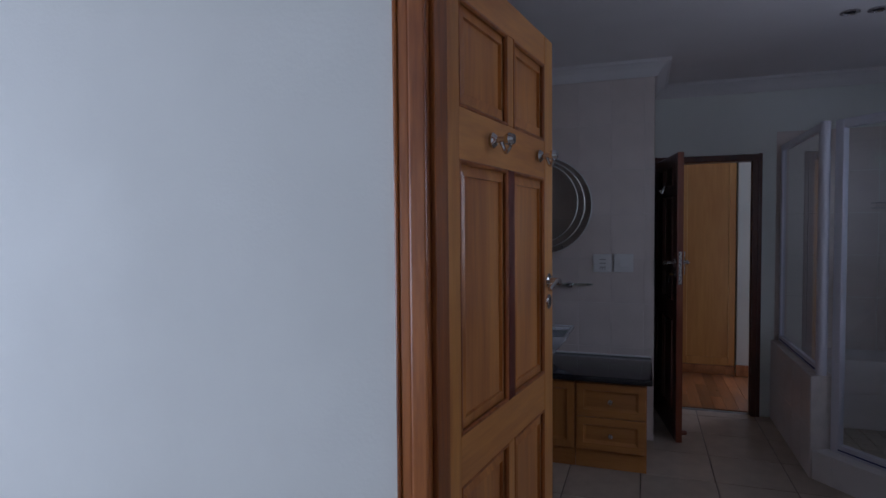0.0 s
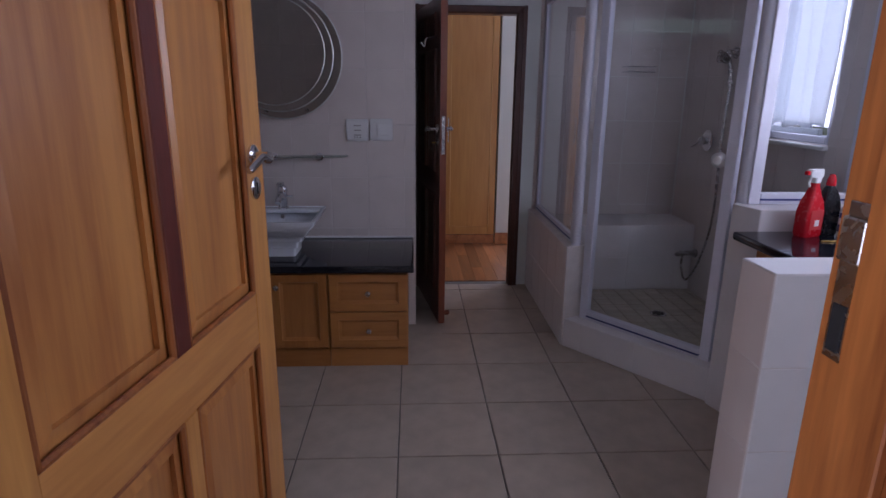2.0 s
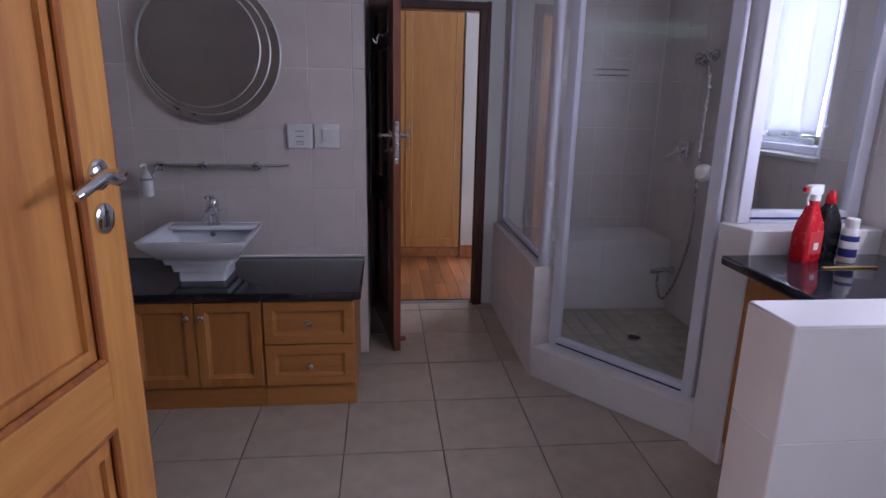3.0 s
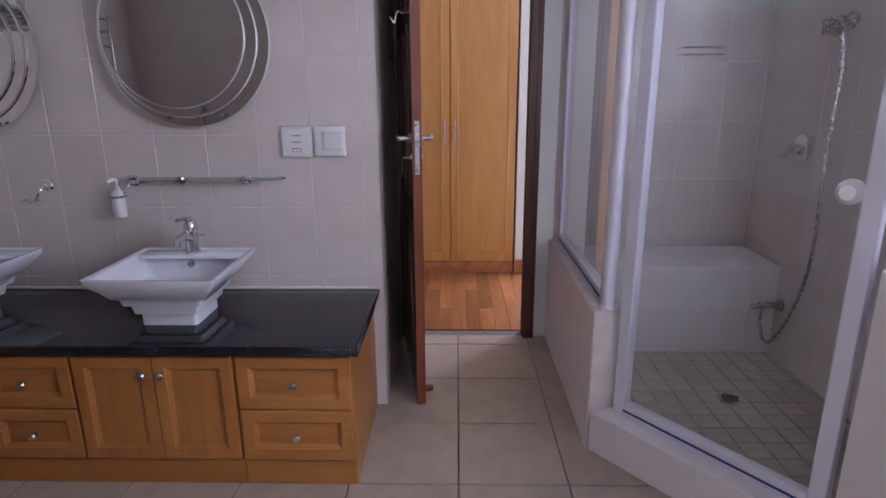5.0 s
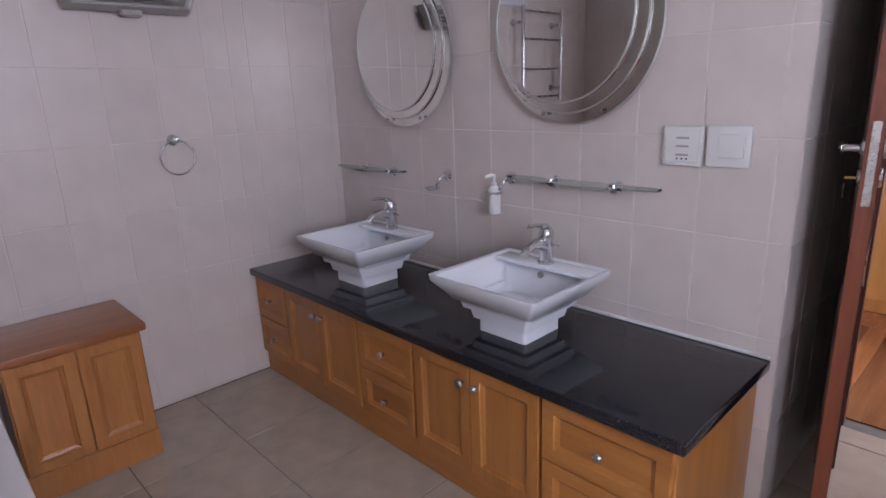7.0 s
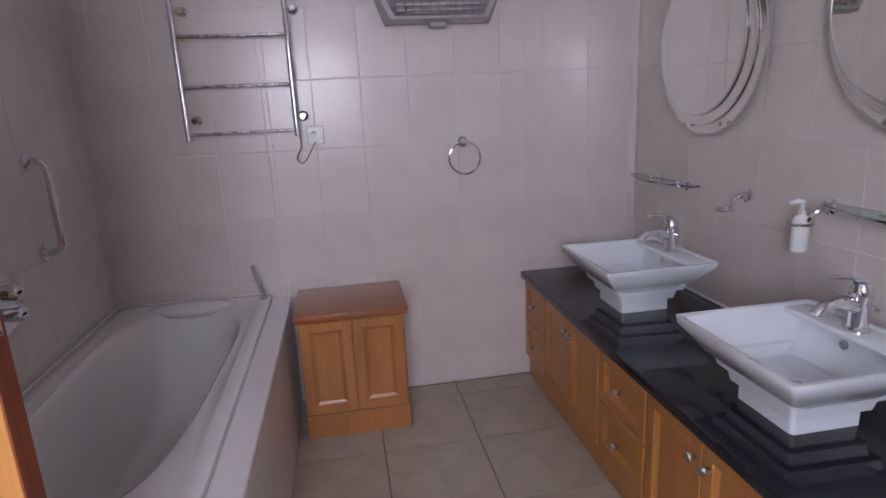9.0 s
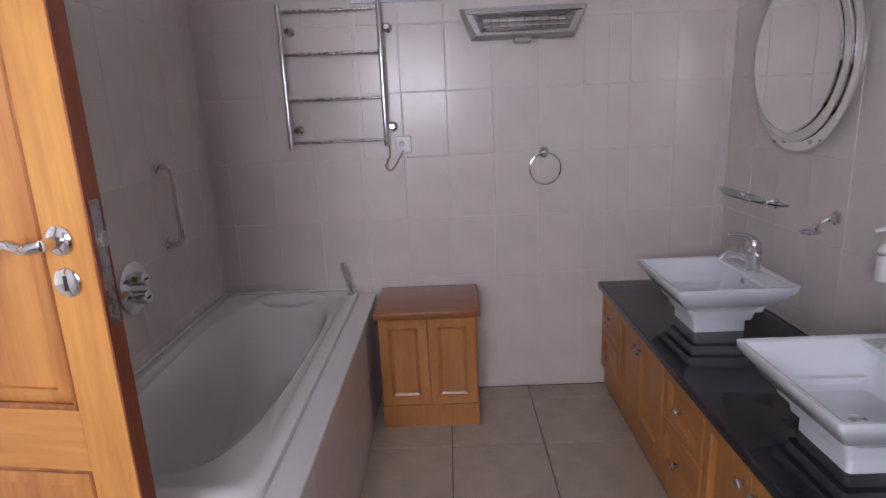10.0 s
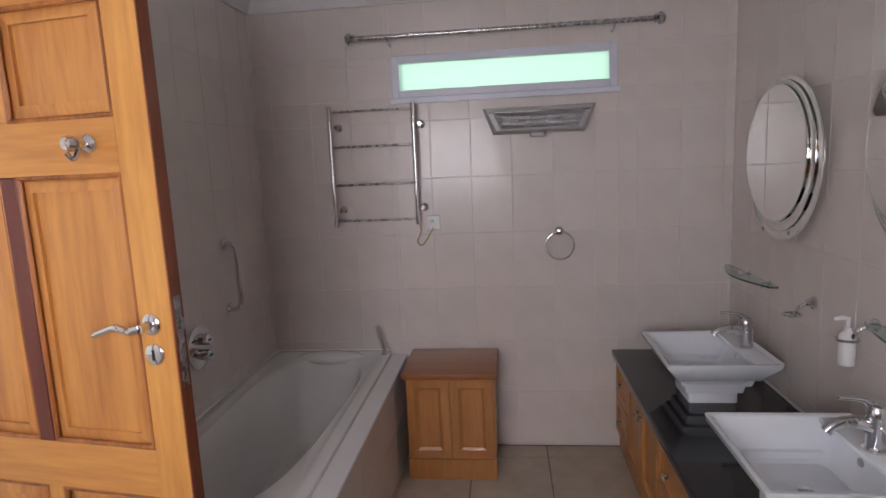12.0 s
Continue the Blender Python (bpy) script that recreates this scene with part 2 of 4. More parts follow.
def rounded(cx, cy, hx, hy, z, r, n=6):
    """A rounded rectangle ring."""
    out = []
    for sx, sy, a0 in ((1, 1, 0), (-1, 1, 90), (-1, -1, 180), (1, -1, 270)):
        for k in range(n):
            a = radians(a0 + 90 * k / (n - 1))
            out.append(Vector((cx + sx * (hx - r) + r * math.cos(a), cy + sy * (hy - r) + r * math.sin(a), z)))
    return out


TO_Y = Matrix.Rotation(radians(90), 4, 'X')      # z -> -y
TO_X = Matrix.Rotation(radians(90), 4, 'Y')      # z -> +x


def at(x, y, z, m=Matrix()):
    return Matrix.Translation((x, y, z)) @ m

# ---- the shell: floors, walls, ceilings ----
WX, NY, EX, SY, IY, SX = -1.2, 7.88, 2.99, 5.36, 8.66, 1.06
CEILING = 2.55

structure("floor_bathroom", box(WX - .2, EX + .2, 4.865, IY + .1, -0.12, -0.006), FGROUT, "bathroom floor bed with grey grout", "floor")
structure("floor_passage", box(0.0, 4.2, IY + .1, 12.2, -0.12, -0.01), DARKWOOD, "dark underfloor of the passage", "floor")
structure("floor_bedroom", box(-2.4, 3.8, 1.4, 4.865, -0.12, 0.0), material("beige_carpet", (0.4, 0.35, 0.29), 0.95, vary=0.15, scale=40, bump=0.5),
          "beige bedroom carpet", "floor")


def wall_with_holes(x0, x1, y0, y1, z0, z1, holes, along):
    """A wall slab with rectangular openings (a0, a1, z0, z1) along x or y."""
    bm = bmesh.new()
    a0, a1 = (x0, x1) if along == "x" else (y0, y1)
    cuts = sorted({a0, a1, *[h[0] for h in holes], *[h[1] for h in holes]})
    for p, q in zip(cuts, cuts[1:]):
        spans = [(z0, z1)]
        for h in holes:
            if h[0] <= p + 1e-6 and h[1] >= q - 1e-6:
                spans = [s for u, v in spans for s in ((u, min(v, h[2])), (max(u, h[3]), v)) if s[1] - s[0] > 1e-4]
        for u, v in spans:
            if along == "x":
                box(p, q, y0, y1, u, v, bm=bm)
            else:
                box(x0, x1, p, q, u, v, bm=bm)
    bmesh.ops.remove_doubles(bm, verts=bm.verts, dist=1e-5)
    return bm


WIN = (6.128, 7.307, 1.975, 2.195)
structure("wall_west", wall_with_holes(WX - .2, WX - .006, SY - .4, NY + .2, 0, CEILING, [WIN], "y"), GROUT, "tiled outer wall with a high slot window")
structure("wall_north", box(WX - .2, SX - .006, NY + .006, IY + .1, 0, CEILING), GROUT, "tiled wall behind the vanity")
structure("wall_door", wall_with_holes(SX - .006, EX + .2, IY + .004, IY + .1, 0, CEILING, [(1.085, 1.80, 0, 1.98)], "x"), PLASTER, "plastered wall around the dark inner door")
EWIN = [(5.55, 6.62, 1.2, 2.12), (7.13, 7.64, 1.2, 2.12)]
structure("wall_east", wall_with_holes(EX + .006, EX + .2, 5.015, IY + .1, 0, CEILING, EWIN, "y"), GROUT, "outer wall with two windows")
structure("wall_bath", box(WX - .2, 0.44, 5.016, SY - .006, 0, CEILING), GROUT, "tiled wall beside the bath")
structure("wall_entrance", wall_with_holes(-2.4, 3.8, 4.865, 5.015, 0, CEILING, [(0.535, 1.505, 0, 2.185)], "x"), PLASTER, "white plastered wall round the entrance door")
structure("wall_bedroom", box(-2.4, 3.8, 1.4, 1.55, 0, CEILING), PLASTER, "plain bedroom wall")
structure("wall_bedroom_side", wall_with_holes(-2.55, -2.4, 1.4, 5.015, 0, CEILING, [(1.75, 4.05, 0.4, 2.3)], "y"), PLASTER, "bedroom side wall with a wide window")
structure("wall_bedroom_side", box(3.8, 3.95, 1.4, 5.015, 0, CEILING), PLASTER, "plain bedroom side wall")
structure("wall_passage", box(-0.1, 0.0, IY + .1, 12.2, 0, CEILING), PLASTER, "plain passage wall")
structure("wall_passage_end", box(-0.1, 4.2, 12.2, 12.3, 0, CEILING), PLASTER, "pale passage end wall")
structure("wall_passage_window", wall_with_holes(3.4, 3.5, IY + .1, 12.2, 0, CEILING, [(9.4, 11.9, 0.3, 2.3)], "y"), PLASTER, "passage wall with a tall window")
structure("wall_pier", box(1.84, 2.0, 9.91, 10.6, 0, CEILING, 0.004), PLASTER, "white plastered pier beside the wardrobe")
structure("ceiling_bathroom", box(WX - .2, EX + .2, 4.865, IY + .1, CEILING, CEILING + .1), CEIL, "white plasterboard ceiling", "ceiling")
structure("ceiling_passage", box(-0.1, 4.2, IY + .1, 12.3, CEILING, CEILING + .1), CEIL, "white passage ceiling", "ceiling")
structure("ceiling_bedroom", box(-2.55, 3.95, 1.4, 4.865, CEILING, CEILING + .1), CEIL, "white bedroom ceiling", "ceiling")
structure("baseboard_pier", box(1.832, 2.012, 9.895, 9.91, 0, 0.11, 0.003), PLANK, "wooden skirting at the foot of the pier", "baseboard")
structure("outside_ground", box(-60, 60, -60, 60, -0.5, -0.2), material("dry_lawn", (0.16, 0.17, 0.07), 0.95, vary=0.3, scale=2, bump=0.4), "dry lawn outside", "ground")


def cornice(points, closed=True):
    """A coved cornice that follows the walls; points run with the room on their left."""
    prof = [(0, 0.095), (0.012, 0.095), (0.02, 0.08), (0.045, 0.045), (0.075, 0.022), (0.09, 0.018), (0.095, 0.0), (0, 0)]
    bm = bmesh.new()
    n = len(points)
    p = [Vector((*q, 0)) for q in points]
    rings = []
    for i in range(n):
        a = (p[i] - p[i - 1]).normalized()
        b = (p[(i + 1) % n] - p[i]).normalized()
        na, nb = Vector((-a.y, a.x, 0)), Vector((-b.y, b.x, 0))
        mid = (na + nb) / (1 + na.dot(nb))
        rings.append([bm.verts.new(p[i] + mid * o + Vector((0, 0, CEILING - d))) for o, d in prof])
    k = len(prof)
    for i in range(n):
        a, b = rings[i], rings[(i + 1) % n]
        for j in range(k):
            bm.faces.new((a[j], a[(j + 1) % k], b[(j + 1) % k], b[j]))
    return bm


structure("cornice", cornice([(0.44, SY), (0.44, 5.015), (EX, 5.015), (EX, IY), (SX, IY), (SX, NY), (WX, NY), (WX, SY)]), CEIL,
          "white coved plaster cornice", "cornice")

# ---- the tiled surfaces ----
TILE_MESH = {}


def tile_mesh(w, h, d, mat, soft=0.003):
    key = (round(w, 3), round(h, 3), d, mat.name)
    if key not in TILE_MESH:
        b = soft
        low = [Vector((x * w / 2, y * h / 2, 0)) for x, y in ((-1, -1), (1, -1), (1, 1), (-1, 1))]
        mid = [v + Vector((0, 0, d - b)) for v in low]
        top = [Vector((v.x - math.copysign(b, v.x), v.y - math.copysign(b, v.y), d)) for v in low]
        TILE_MESH[key] = mesh_of("tile", loft([low, mid, top]), mat)
    return TILE_MESH[key]


def lines(a, b, start, step):
    k = math.ceil((a - start) / step + 1e-6)
    out = [a]
    while start + k * step < b - 1e-6:
        if start + k * step > a + 0.01:
            out.append(start + k * step)
        k += 1
    if b - out[-1] < 0.012:
        out.pop()
    return out + [b]


def tile_field(parent, origin, u, v, us, vs, mat, d=0.0016, gap=0.003, skip=None, soft=0.0015):
    """Lays tiles on the plane through origin, spanned by u and v, between the joint lines us and vs."""
    u, v, o = Vector(u), Vector(v), Vector(origin)
    rot = Matrix((u, v, u.cross(v))).transposed().to_4x4()
    for a, b in zip(us, us[1:]):
        for c, e in zip(vs, vs[1:]):
            if skip and skip((a + b) / 2, (c + e) / 2):
                continue
            ob = new("tile", tile_mesh(b - a - gap, e - c - gap, d, mat, soft))
            ob.parent = parent
            ob.matrix_world = Matrix.Translation(o + u * (a + b) / 2 + v * (c + e) / 2) @ rot


def setting(name, label, category):
    return tagged(new(name), label, category, "", "structure")

# ---- shower enclosure: low walls, kerb, glass ----


def prism(points, z0, z1, bevel=0.004):
    bm = loft([[Vector((x, y, z0)) for x, y in points], [Vector((x, y, z1)) for x, y in points]], None, True, True)
    if bevel:
        bmesh.ops.recalc_face_normals(bm, faces=bm.faces)
        bmesh.ops.bevel(bm, geom=bm.edges[:], offset=bevel, segments=1, affect='EDGES')
    return bm


LEFT_H, RIGHT_H, KERB = 0.595, 0.97, 0.17
structure("low_wall_left", prism([(1.9, IY), (1.9, 7.545), (2.025, 7.595), (2.025, IY)], 0, LEFT_H), GROUT, "low tiled wall under the side pane of the shower")
structure("shower_kerb", prism([(1.91, 7.542), (2.445, 6.885), (2.545, 6.975), (2.03, 7.598)], 0, KERB), WHITE_TILE, "low tiled kerb under the shower door", "kerb")
structure("low_wall_right", prism([(2.43, 6.872), (2.475, 6.73), (EX, 6.73), (EX, 6.94), (2.55, 6.972)], 0, RIGHT_H), WHITE_TILE, "tiled low wall between shower and counter")
structure("shower_floor_bed", prism([(2.025, 7.605), (2.55, 6.975), (EX, 6.94), (EX, IY), (2.025, IY)], 0.0, 0.09, 0), GROUT, "raised shower floor bed", "floor")
structure("shower_seat", box(2.03, EX - .002, 8.26, IY - .002, 0.09, 0.555, 0.006), WHITE_TILE, "built-in tiled shower seat", "seat")
structure("half_wall", box(1.945, EX - .002, 5.79, 5.943, 0, 0.992, 0.004), GROUT, "half-height tiled partition wall")


def framed_pane(parent, p0, p1, z0, z1, w=0.045, d=0.035):
    """A pane between two plan points, in an aluminium frame; built in the enclosure's own axes."""
    a, b = Vector((*p0, 0)), Vector((*p1, 0))
    length = (b - a).length
    m = Matrix.Translation(a) @ Matrix.Rotation(math.atan2(b.y - a.y, b.x - a.x), 4, 'Z')

    def put(name, bm, mat):
        bmesh.ops.transform(bm, matrix=m, verts=bm.verts)
        return part(name, bm, mat, parent)

    put("stile", box(0, w, -d / 2, d / 2, z0, z1, 0.006, seg=2), ALU)
    put("stile", box(length - w, length, -d / 2, d / 2, z0, z1, 0.006, seg=2), ALU)
    put("rail", box(w, length - w, -d / 2, d / 2, z0, z0 + w, 0.006, seg=2), ALU)
    put("rail", box(w, length - w, -d / 2, d / 2, z1 - w, z1, 0.006, seg=2), ALU)
    put("seal", box(w, length - w, -d / 2 - .004, d / 2 + .004, z0 + w * .35, z0 + w * .5), BLUEPRINT)
    glass = put("pane", box(w - .008, length - w + .008, -.003, .003, z0 + w - .008, z1 - w + .008), GLASS)
    glass.visible_shadow = False


TOP = 2.05
shower = thing("shower_enclosure", (0, 0, 0), 0, "glass shower enclosure in white aluminium frames on low tiled walls", "shower")
framed_pane(shower, (1.965, IY - .01), (1.965, 7.625), LEFT_H, TOP)
framed_pane(shower, (2.02, 7.575), (2.485, 6.97), KERB, TOP, 0.05, 0.045)
framed_pane(shower, (2.485, 6.87), (EX - .01, 6.87), RIGHT_H, TOP, 0.05, 0.045)
part("post", rod((1.965, 7.60, LEFT_H), (1.965, 7.60, TOP), 0.026, seg=18), ALU, shower, "rounded white corner post", True)
part("post", rod((2.497, 6.893, RIGHT_H), (2.497, 6.893, TOP), 0.036, seg=20), ALU, shower, "rounded white corner post", True)
part("door_knob", lathe([(0.0, -.03), (.02, -.03), (.034, -.012), (.034, .012), (.02, .03), (.0, .03)],
                        at(2.432, 7.035, 1.14, Matrix.Rotation(radians(-49), 4, 'Z') @ TO_Y)), PLASTIC, shower, "white oval door knob", True)


def shower_mixer(x, y, z):
    t = thing("shower_mixer", (x, y, z), 0, "chrome shower mixer with a lever on the tiled wall", "tap")
    part("plate", lathe([(0.068, 0), (0.068, .006), (.056, .014), (.0, .014)], TO_X.inverted()), CHROME, t, "", True)
    part("body", lathe([(0.026, .012), (0.026, .05), (.018, .06), (0, .06)], TO_X.inverted()), CHROME, t, "", True)
    part("lever", tube([(-.05, 0, 0), (-.07, 0.02, -.03), (-.09, .04, -.045)], [.011, .009, .006]), CHROME, t, "", True)
    return t


shower_mixer(EX - .008, 8.23, 1.135)
rose = thing("hand_shower", (EX - .008, 8.01, 1.672), 0, "chrome hand shower on a wall bracket with a flexible hose", "shower head")
part("bracket", lathe([(0.035, 0), (0.035, .01), (.018, .03), (.018, .06), (0, .06)], TO_X.inverted()), STEEL, rose, "", True)
part("head", lathe([(0, 0), (.045, 0), (.05, .012), (.03, .03), (.014, .045), (.012, .05)], at(-.08, -.01, -.02, Matrix.Rotation(radians(-130), 4, 'Y'))), STEEL, rose, "", True)
part("handle", tube([(-.06, -.01, -.01), (-.045, -.03, -.1), (-.04, -.04, -.2)], [.013, .012, .014]), STEEL, rose, "", True)
part("hose", tube(smooth_path([(-.04, -.04, -.2), (-.05, -.045, -.55), (-.05, -.06, -1.0), (-.06, .03, -1.32), (-.08, .13, -1.47), (-.09, .19, -1.40), (-.09, .19, -1.31)], 8), 0.008, 8), STEEL, rose, "", True)
bib = thing("shower_spout", (EX - .008, 8.2, 0.375), 0, "chrome wall spout above the shower floor", "tap")
part("flange", lathe([(0.032, 0), (0.032, .008), (.02, .02), (0, .02)], TO_X.inverted()), STEEL, bib, "", True)
part("pipe", tube([(-.01, 0, 0), (-.1, 0, 0), (-.14, 0, -.012)], [.017, .017, .013]), STEEL, bib, "", True)
drain = thing("shower_drain", (2.57, 7.77, 0.102), 0, "round metal drain in the shower floor", "drain")
part("ring", lathe([(0.05, 0), (0.05, .004), (.04, .006), (.036, .002)], seg=24), STEEL, drain, "", True)
part("grate", lathe([(0.035, 0), (0.035, .003), (0, .003)]), DARK, drain)
sail = thing("soap_rack", (2.62, IY - .006, 1.61), 0, "small chrome soap rack on the shower wall", "rack")
part("basket", tube([(-.1, 0, 0), (-.1, -.09, 0), (.1, -.09, 0), (.1, 0, 0)], .004, 6), CHROME, sail)
part("basket", tube([(-.1, 0, -.035), (-.1, -.09, -.035), (.1, -.09, -.035), (.1, 0, -.035)], .004, 6), CHROME, sail)

# ---- windows ----


def window(name, x, y0, y1, z0, z1, inner, pane, label, bars=()):
    t = tagged(new(name), label, "window", "", "structure")
    w = 0.04
    for a in ((y0, y0 + w, z0, z1), (y1 - w, y1, z0, z1), (y0 + w, y1 - w, z0, z0 + w), (y0 + w, y1 - w, z1 - w, z1)):
        part("window_frame", box(x - .03, x + .03, *a, 0.005), ALU, t)
    for b in bars:
        part("window_frame", box(x - .028, x + .028, b - .02, b + .02, z0 + w, z1 - w, 0.004), ALU, t)
    g = part("pane", box(x - .004, x + .004, y0 + w - .01, y1 - w + .01, z0 + w - .01, z1 - w + .01), pane, t)
    g.visible_shadow = False
    return t


FROSTED = clear_glass("frosted_glass", (0.8, 1.0, 0.9), 0.55)
window("window_1", WX - .03, WIN[0], WIN[1], WIN[2], WIN[3], 1, FROSTED, "high narrow slot window with frosted greenish glass")
part("window_trim", box(WX - .012, WX + .012, WIN[0] - .012, WIN[1] + .012, WIN[2] - .03, WIN[2], 0.003), ALU, bpy.data.objects["window_1"])
window("window_2", EX + .05, *EWIN[0], -1, GLASS, "white framed window over the counter", (6.15,))
window("window_3", EX + .05, *EWIN[1], -1, GLASS, "white framed window inside the shower")


def thin_cloth(name, color):
    m = material(name, color, 0.9, vary=0.05, scale=30, bump=0.2)
    n, l = m.node_tree.nodes, m.node_tree.links
    tr = n.new("ShaderNodeBsdfTranslucent")
    tr.inputs[0].default_value = (*color, 1)
    mix = n.new("ShaderNodeMixShader")
    mix.inputs[0].default_value = 0.55
    l.new(n["Principled BSDF"].outputs[0], mix.inputs[1])
    l.new(tr.outputs[0], mix.inputs[2])
    l.new(mix.outputs[0], n["Material Output"].inputs[0])
    return m


VOILE = thin_cloth("voile_curtain", (0.82, 0.84, 0.88))


def voile(y0, y1, z0, z1, x):
    t = thing("curtain", (x, (y0 + y1) / 2, z1), 0, "white sheer curtain gathered in soft folds at the shower window", "curtain")
    bm = bmesh.new()
    nu, nv = 60, 16
    grid = []
    for j in range(nv + 1):
        v = j / nv
        grid.append([bm.verts.new((0.018 * math.sin(u / nu * 30 + 1.5 * v) + 0.01 * math.sin(u / nu * 13 + 4 * v),
                                   (u / nu - .5) * (y1 - y0), -(z1 - z0) * v + 0.012 * math.sin(u / nu * 21) * v)) for u in range(nu + 1)])
    for a, b in zip(grid, grid[1:]):
        for k in range(nu):
            bm.faces.new((a[k], a[k + 1], b[k + 1], b[k]))
    cloth = part("cloth", bm, VOILE, t, "", True)
    cloth.modifiers.new("thick", 'SOLIDIFY').thickness = 0.002
    part("hem", box(-.012, .012, -(y1 - y0) / 2, (y1 - y0) / 2, -(z1 - z0) - .035, -(z1 - z0) - .005, 0.004), VOILE, t)
    part("rod", rod((0, -(y1 - y0) / 2 - .03, .01), (0, (y1 - y0) / 2 + .03, .01), .008), PLASTIC, t)


voile(7.14, 7.63, 1.28, 2.09, EX - .03)
part("window_sill", box(EX - .02, EX + .03, 7.12, 7.65, 1.175, 1.196, 0.004), PLASTIC, bpy.data.objects["window_3"])

# ---- entrance: door frame and panelled leaf ----


def door_lining(name, x0, x1, y0, y1, top, mat, label, face=0.075, proud=0.018):
    """A deep timber frame: moulded face boards, lining and a stop, in the wall's opening."""
    t = tagged(new(name), label, "door frame", "", "structure")
    for s, x in ((-1, x0), (1, x1)):
        part("jamb", box(min(x, x + s * .03), max(x, x + s * .03), y0, y1, 0, top, 0.003), mat, t)
        for k, (a, b, p) in enumerate(((-.008, .03, proud), (.03, .055, proud * .65), (.055, face, proud * .9))):
            part("face_board", box(min(x + s * a, x + s * b), max(x + s * a, x + s * b), y0 - p, y0 - .001, 0, top + (b if k else .03), 0.005, seg=2), mat, t)
        xs = sorted((x, x - s * .012))
        part("stop", box(xs[0], xs[1], y0 + .03, y1 - .05, 0, top, 0.002), mat, t)
    part("head", box(x0, x1, y0, y1, top, top + .03, 0.003), mat, t)
    part("face_board", box(x0 - face, x1 + face, y0 - proud, y0 - .001, top, top + face, 0.006), mat, t)
    return t


door_lining("door_frame_1", 0.565, 1.475, 4.865, 5.015, 2.155, FRAMEWOOD, "moulded reddish timber door frame of the entrance", 0.065)
strike = thing("strike_plate", (1.474, 4.985, 1.24), 0, "brushed steel strike plate let into the door frame", "plate")
part("plate", box(-.003, 0, -.014, .014, -.08, .085, .001), STEEL, strike)
part("lip", box(-.008, 0, -.018, .015, .025, .07, .002), STEEL, strike)
part("slot", box(-.005, 0, -.008, .008, -.07, -.02), DARK, strike)


def panel_board(y0, y1, z0, z1, t=0.02, raise_=0.035, mat_depth=0.012):
    """A raised and fielded panel in the plane y-z, thickness along x."""
    def ring(i, x):
        return [Vector((x, y0 + i, z0 + i)), Vector((x, y1 - i, z0 + i)), Vector((x, y1 - i, z1 - i)), Vector((x, y0 + i, z1 - i))]
    return loft([ring(.0, -t / 2 - .002), ring(.0, -t / 2), ring(raise_, -t / 2 - mat_depth), ring(raise_, t / 2 + mat_depth), ring(0, t / 2), ring(0, t / 2 + .002)][1:-1], None, True, True)


def beading(y0, y1, z0, z1, x, r=0.007):
    bm = bmesh.new()
    for a, b in (((y0, z0), (y1, z0)), ((y1, z0), (y1, z1)), ((y1, z1), (y0, z1)), ((y0, z1), (y0, z0))):
        ya, yb, za, zb = min(a[0], b[0]) - r, max(a[0], b[0]) + r, min(a[1], b[1]) - r, max(a[1], b[1]) + r
        box(x - r, x + r, ya, yb, za, zb, 0.0045, bm)
    return bm


def scroll_handle(parent, y, z, side, x, lever=-1, mat=None):
    """Lever handle on a round rose with a separate keyhole cover."""
    mat = mat or CHROME
    s = side
    turn = TO_X if s > 0 else TO_X.inverted()
    h = part("door_handle", lathe([(0.027, 0), (0.027, .005), (.022, .009), (.011, .011), (.011, .045), (.0, .047)], at(x, y, z, turn), 24), mat, parent, "polished lever handle on a round rose", True)
    part("lever", tube(smooth_path([(x + s * .042, y, z), (x + s * .05, y + lever * .03, z - .004), (x + s * .05, y + lever * .06, z + .004), (x + s * .048, y + lever * .095, z - .006), (x + s * .046, y + lever * .13, z - .018)], 5),
                       [.011] * 5 + [.0095] * 5 + [.009] * 5 + [.009] * 5 + [.007], 12), mat, h, "", True)
    k = part("keyhole_cover", lathe([(0.027, 0), (0.027, .005), (.022, .008), (.0, .008)], at(x, y, z - .076, turn), 24), mat, parent, "", True)
    part("keyhole", box(x + s * .0075, x + s * .0095, y - .004, y + .004, z - .09, z - .062, .001), DARK, k)
    return h


# leaf axes: y from hinge to latch edge, x towards the room's middle
LW, LT = 0.89, 0.04
leaf = thing("door_1", (0.545, 5.03, 0.012), -8.0, "open panelled pine entrance door with dark red mullions", "door", "", "structure")
ST, MU = 0.095, 0.05
mid = LW / 2 + 0.012
ROWS_Z = [(0.20, 0.80), (0.93, 1.63), (1.76, 2.03)]
part("stile", box(-LT, 0, 0, ST, 0, 2.13, .002), PINE, leaf)
part("stile", box(-LT, 0, LW - ST, LW, 0, 2.13, .002), PINE, leaf)
part("edge_strip", box(-LT + .001, -.001, -.003, .001, 0, 2.13), REDEDGE, leaf, "dark red door edge")
part("edge_strip", box(-LT + .001, -.001, LW - .001, LW + .003, 0, 2.13), REDEDGE, leaf, "dark red door edge")
for z0, z1 in ((0, .2), (.80, .93), (1.63, 1.76), (2.03, 2.13)):
    part("rail", box(-LT + .001, -.001, ST, LW - ST, z0, z1, .001), PINE_X, leaf)
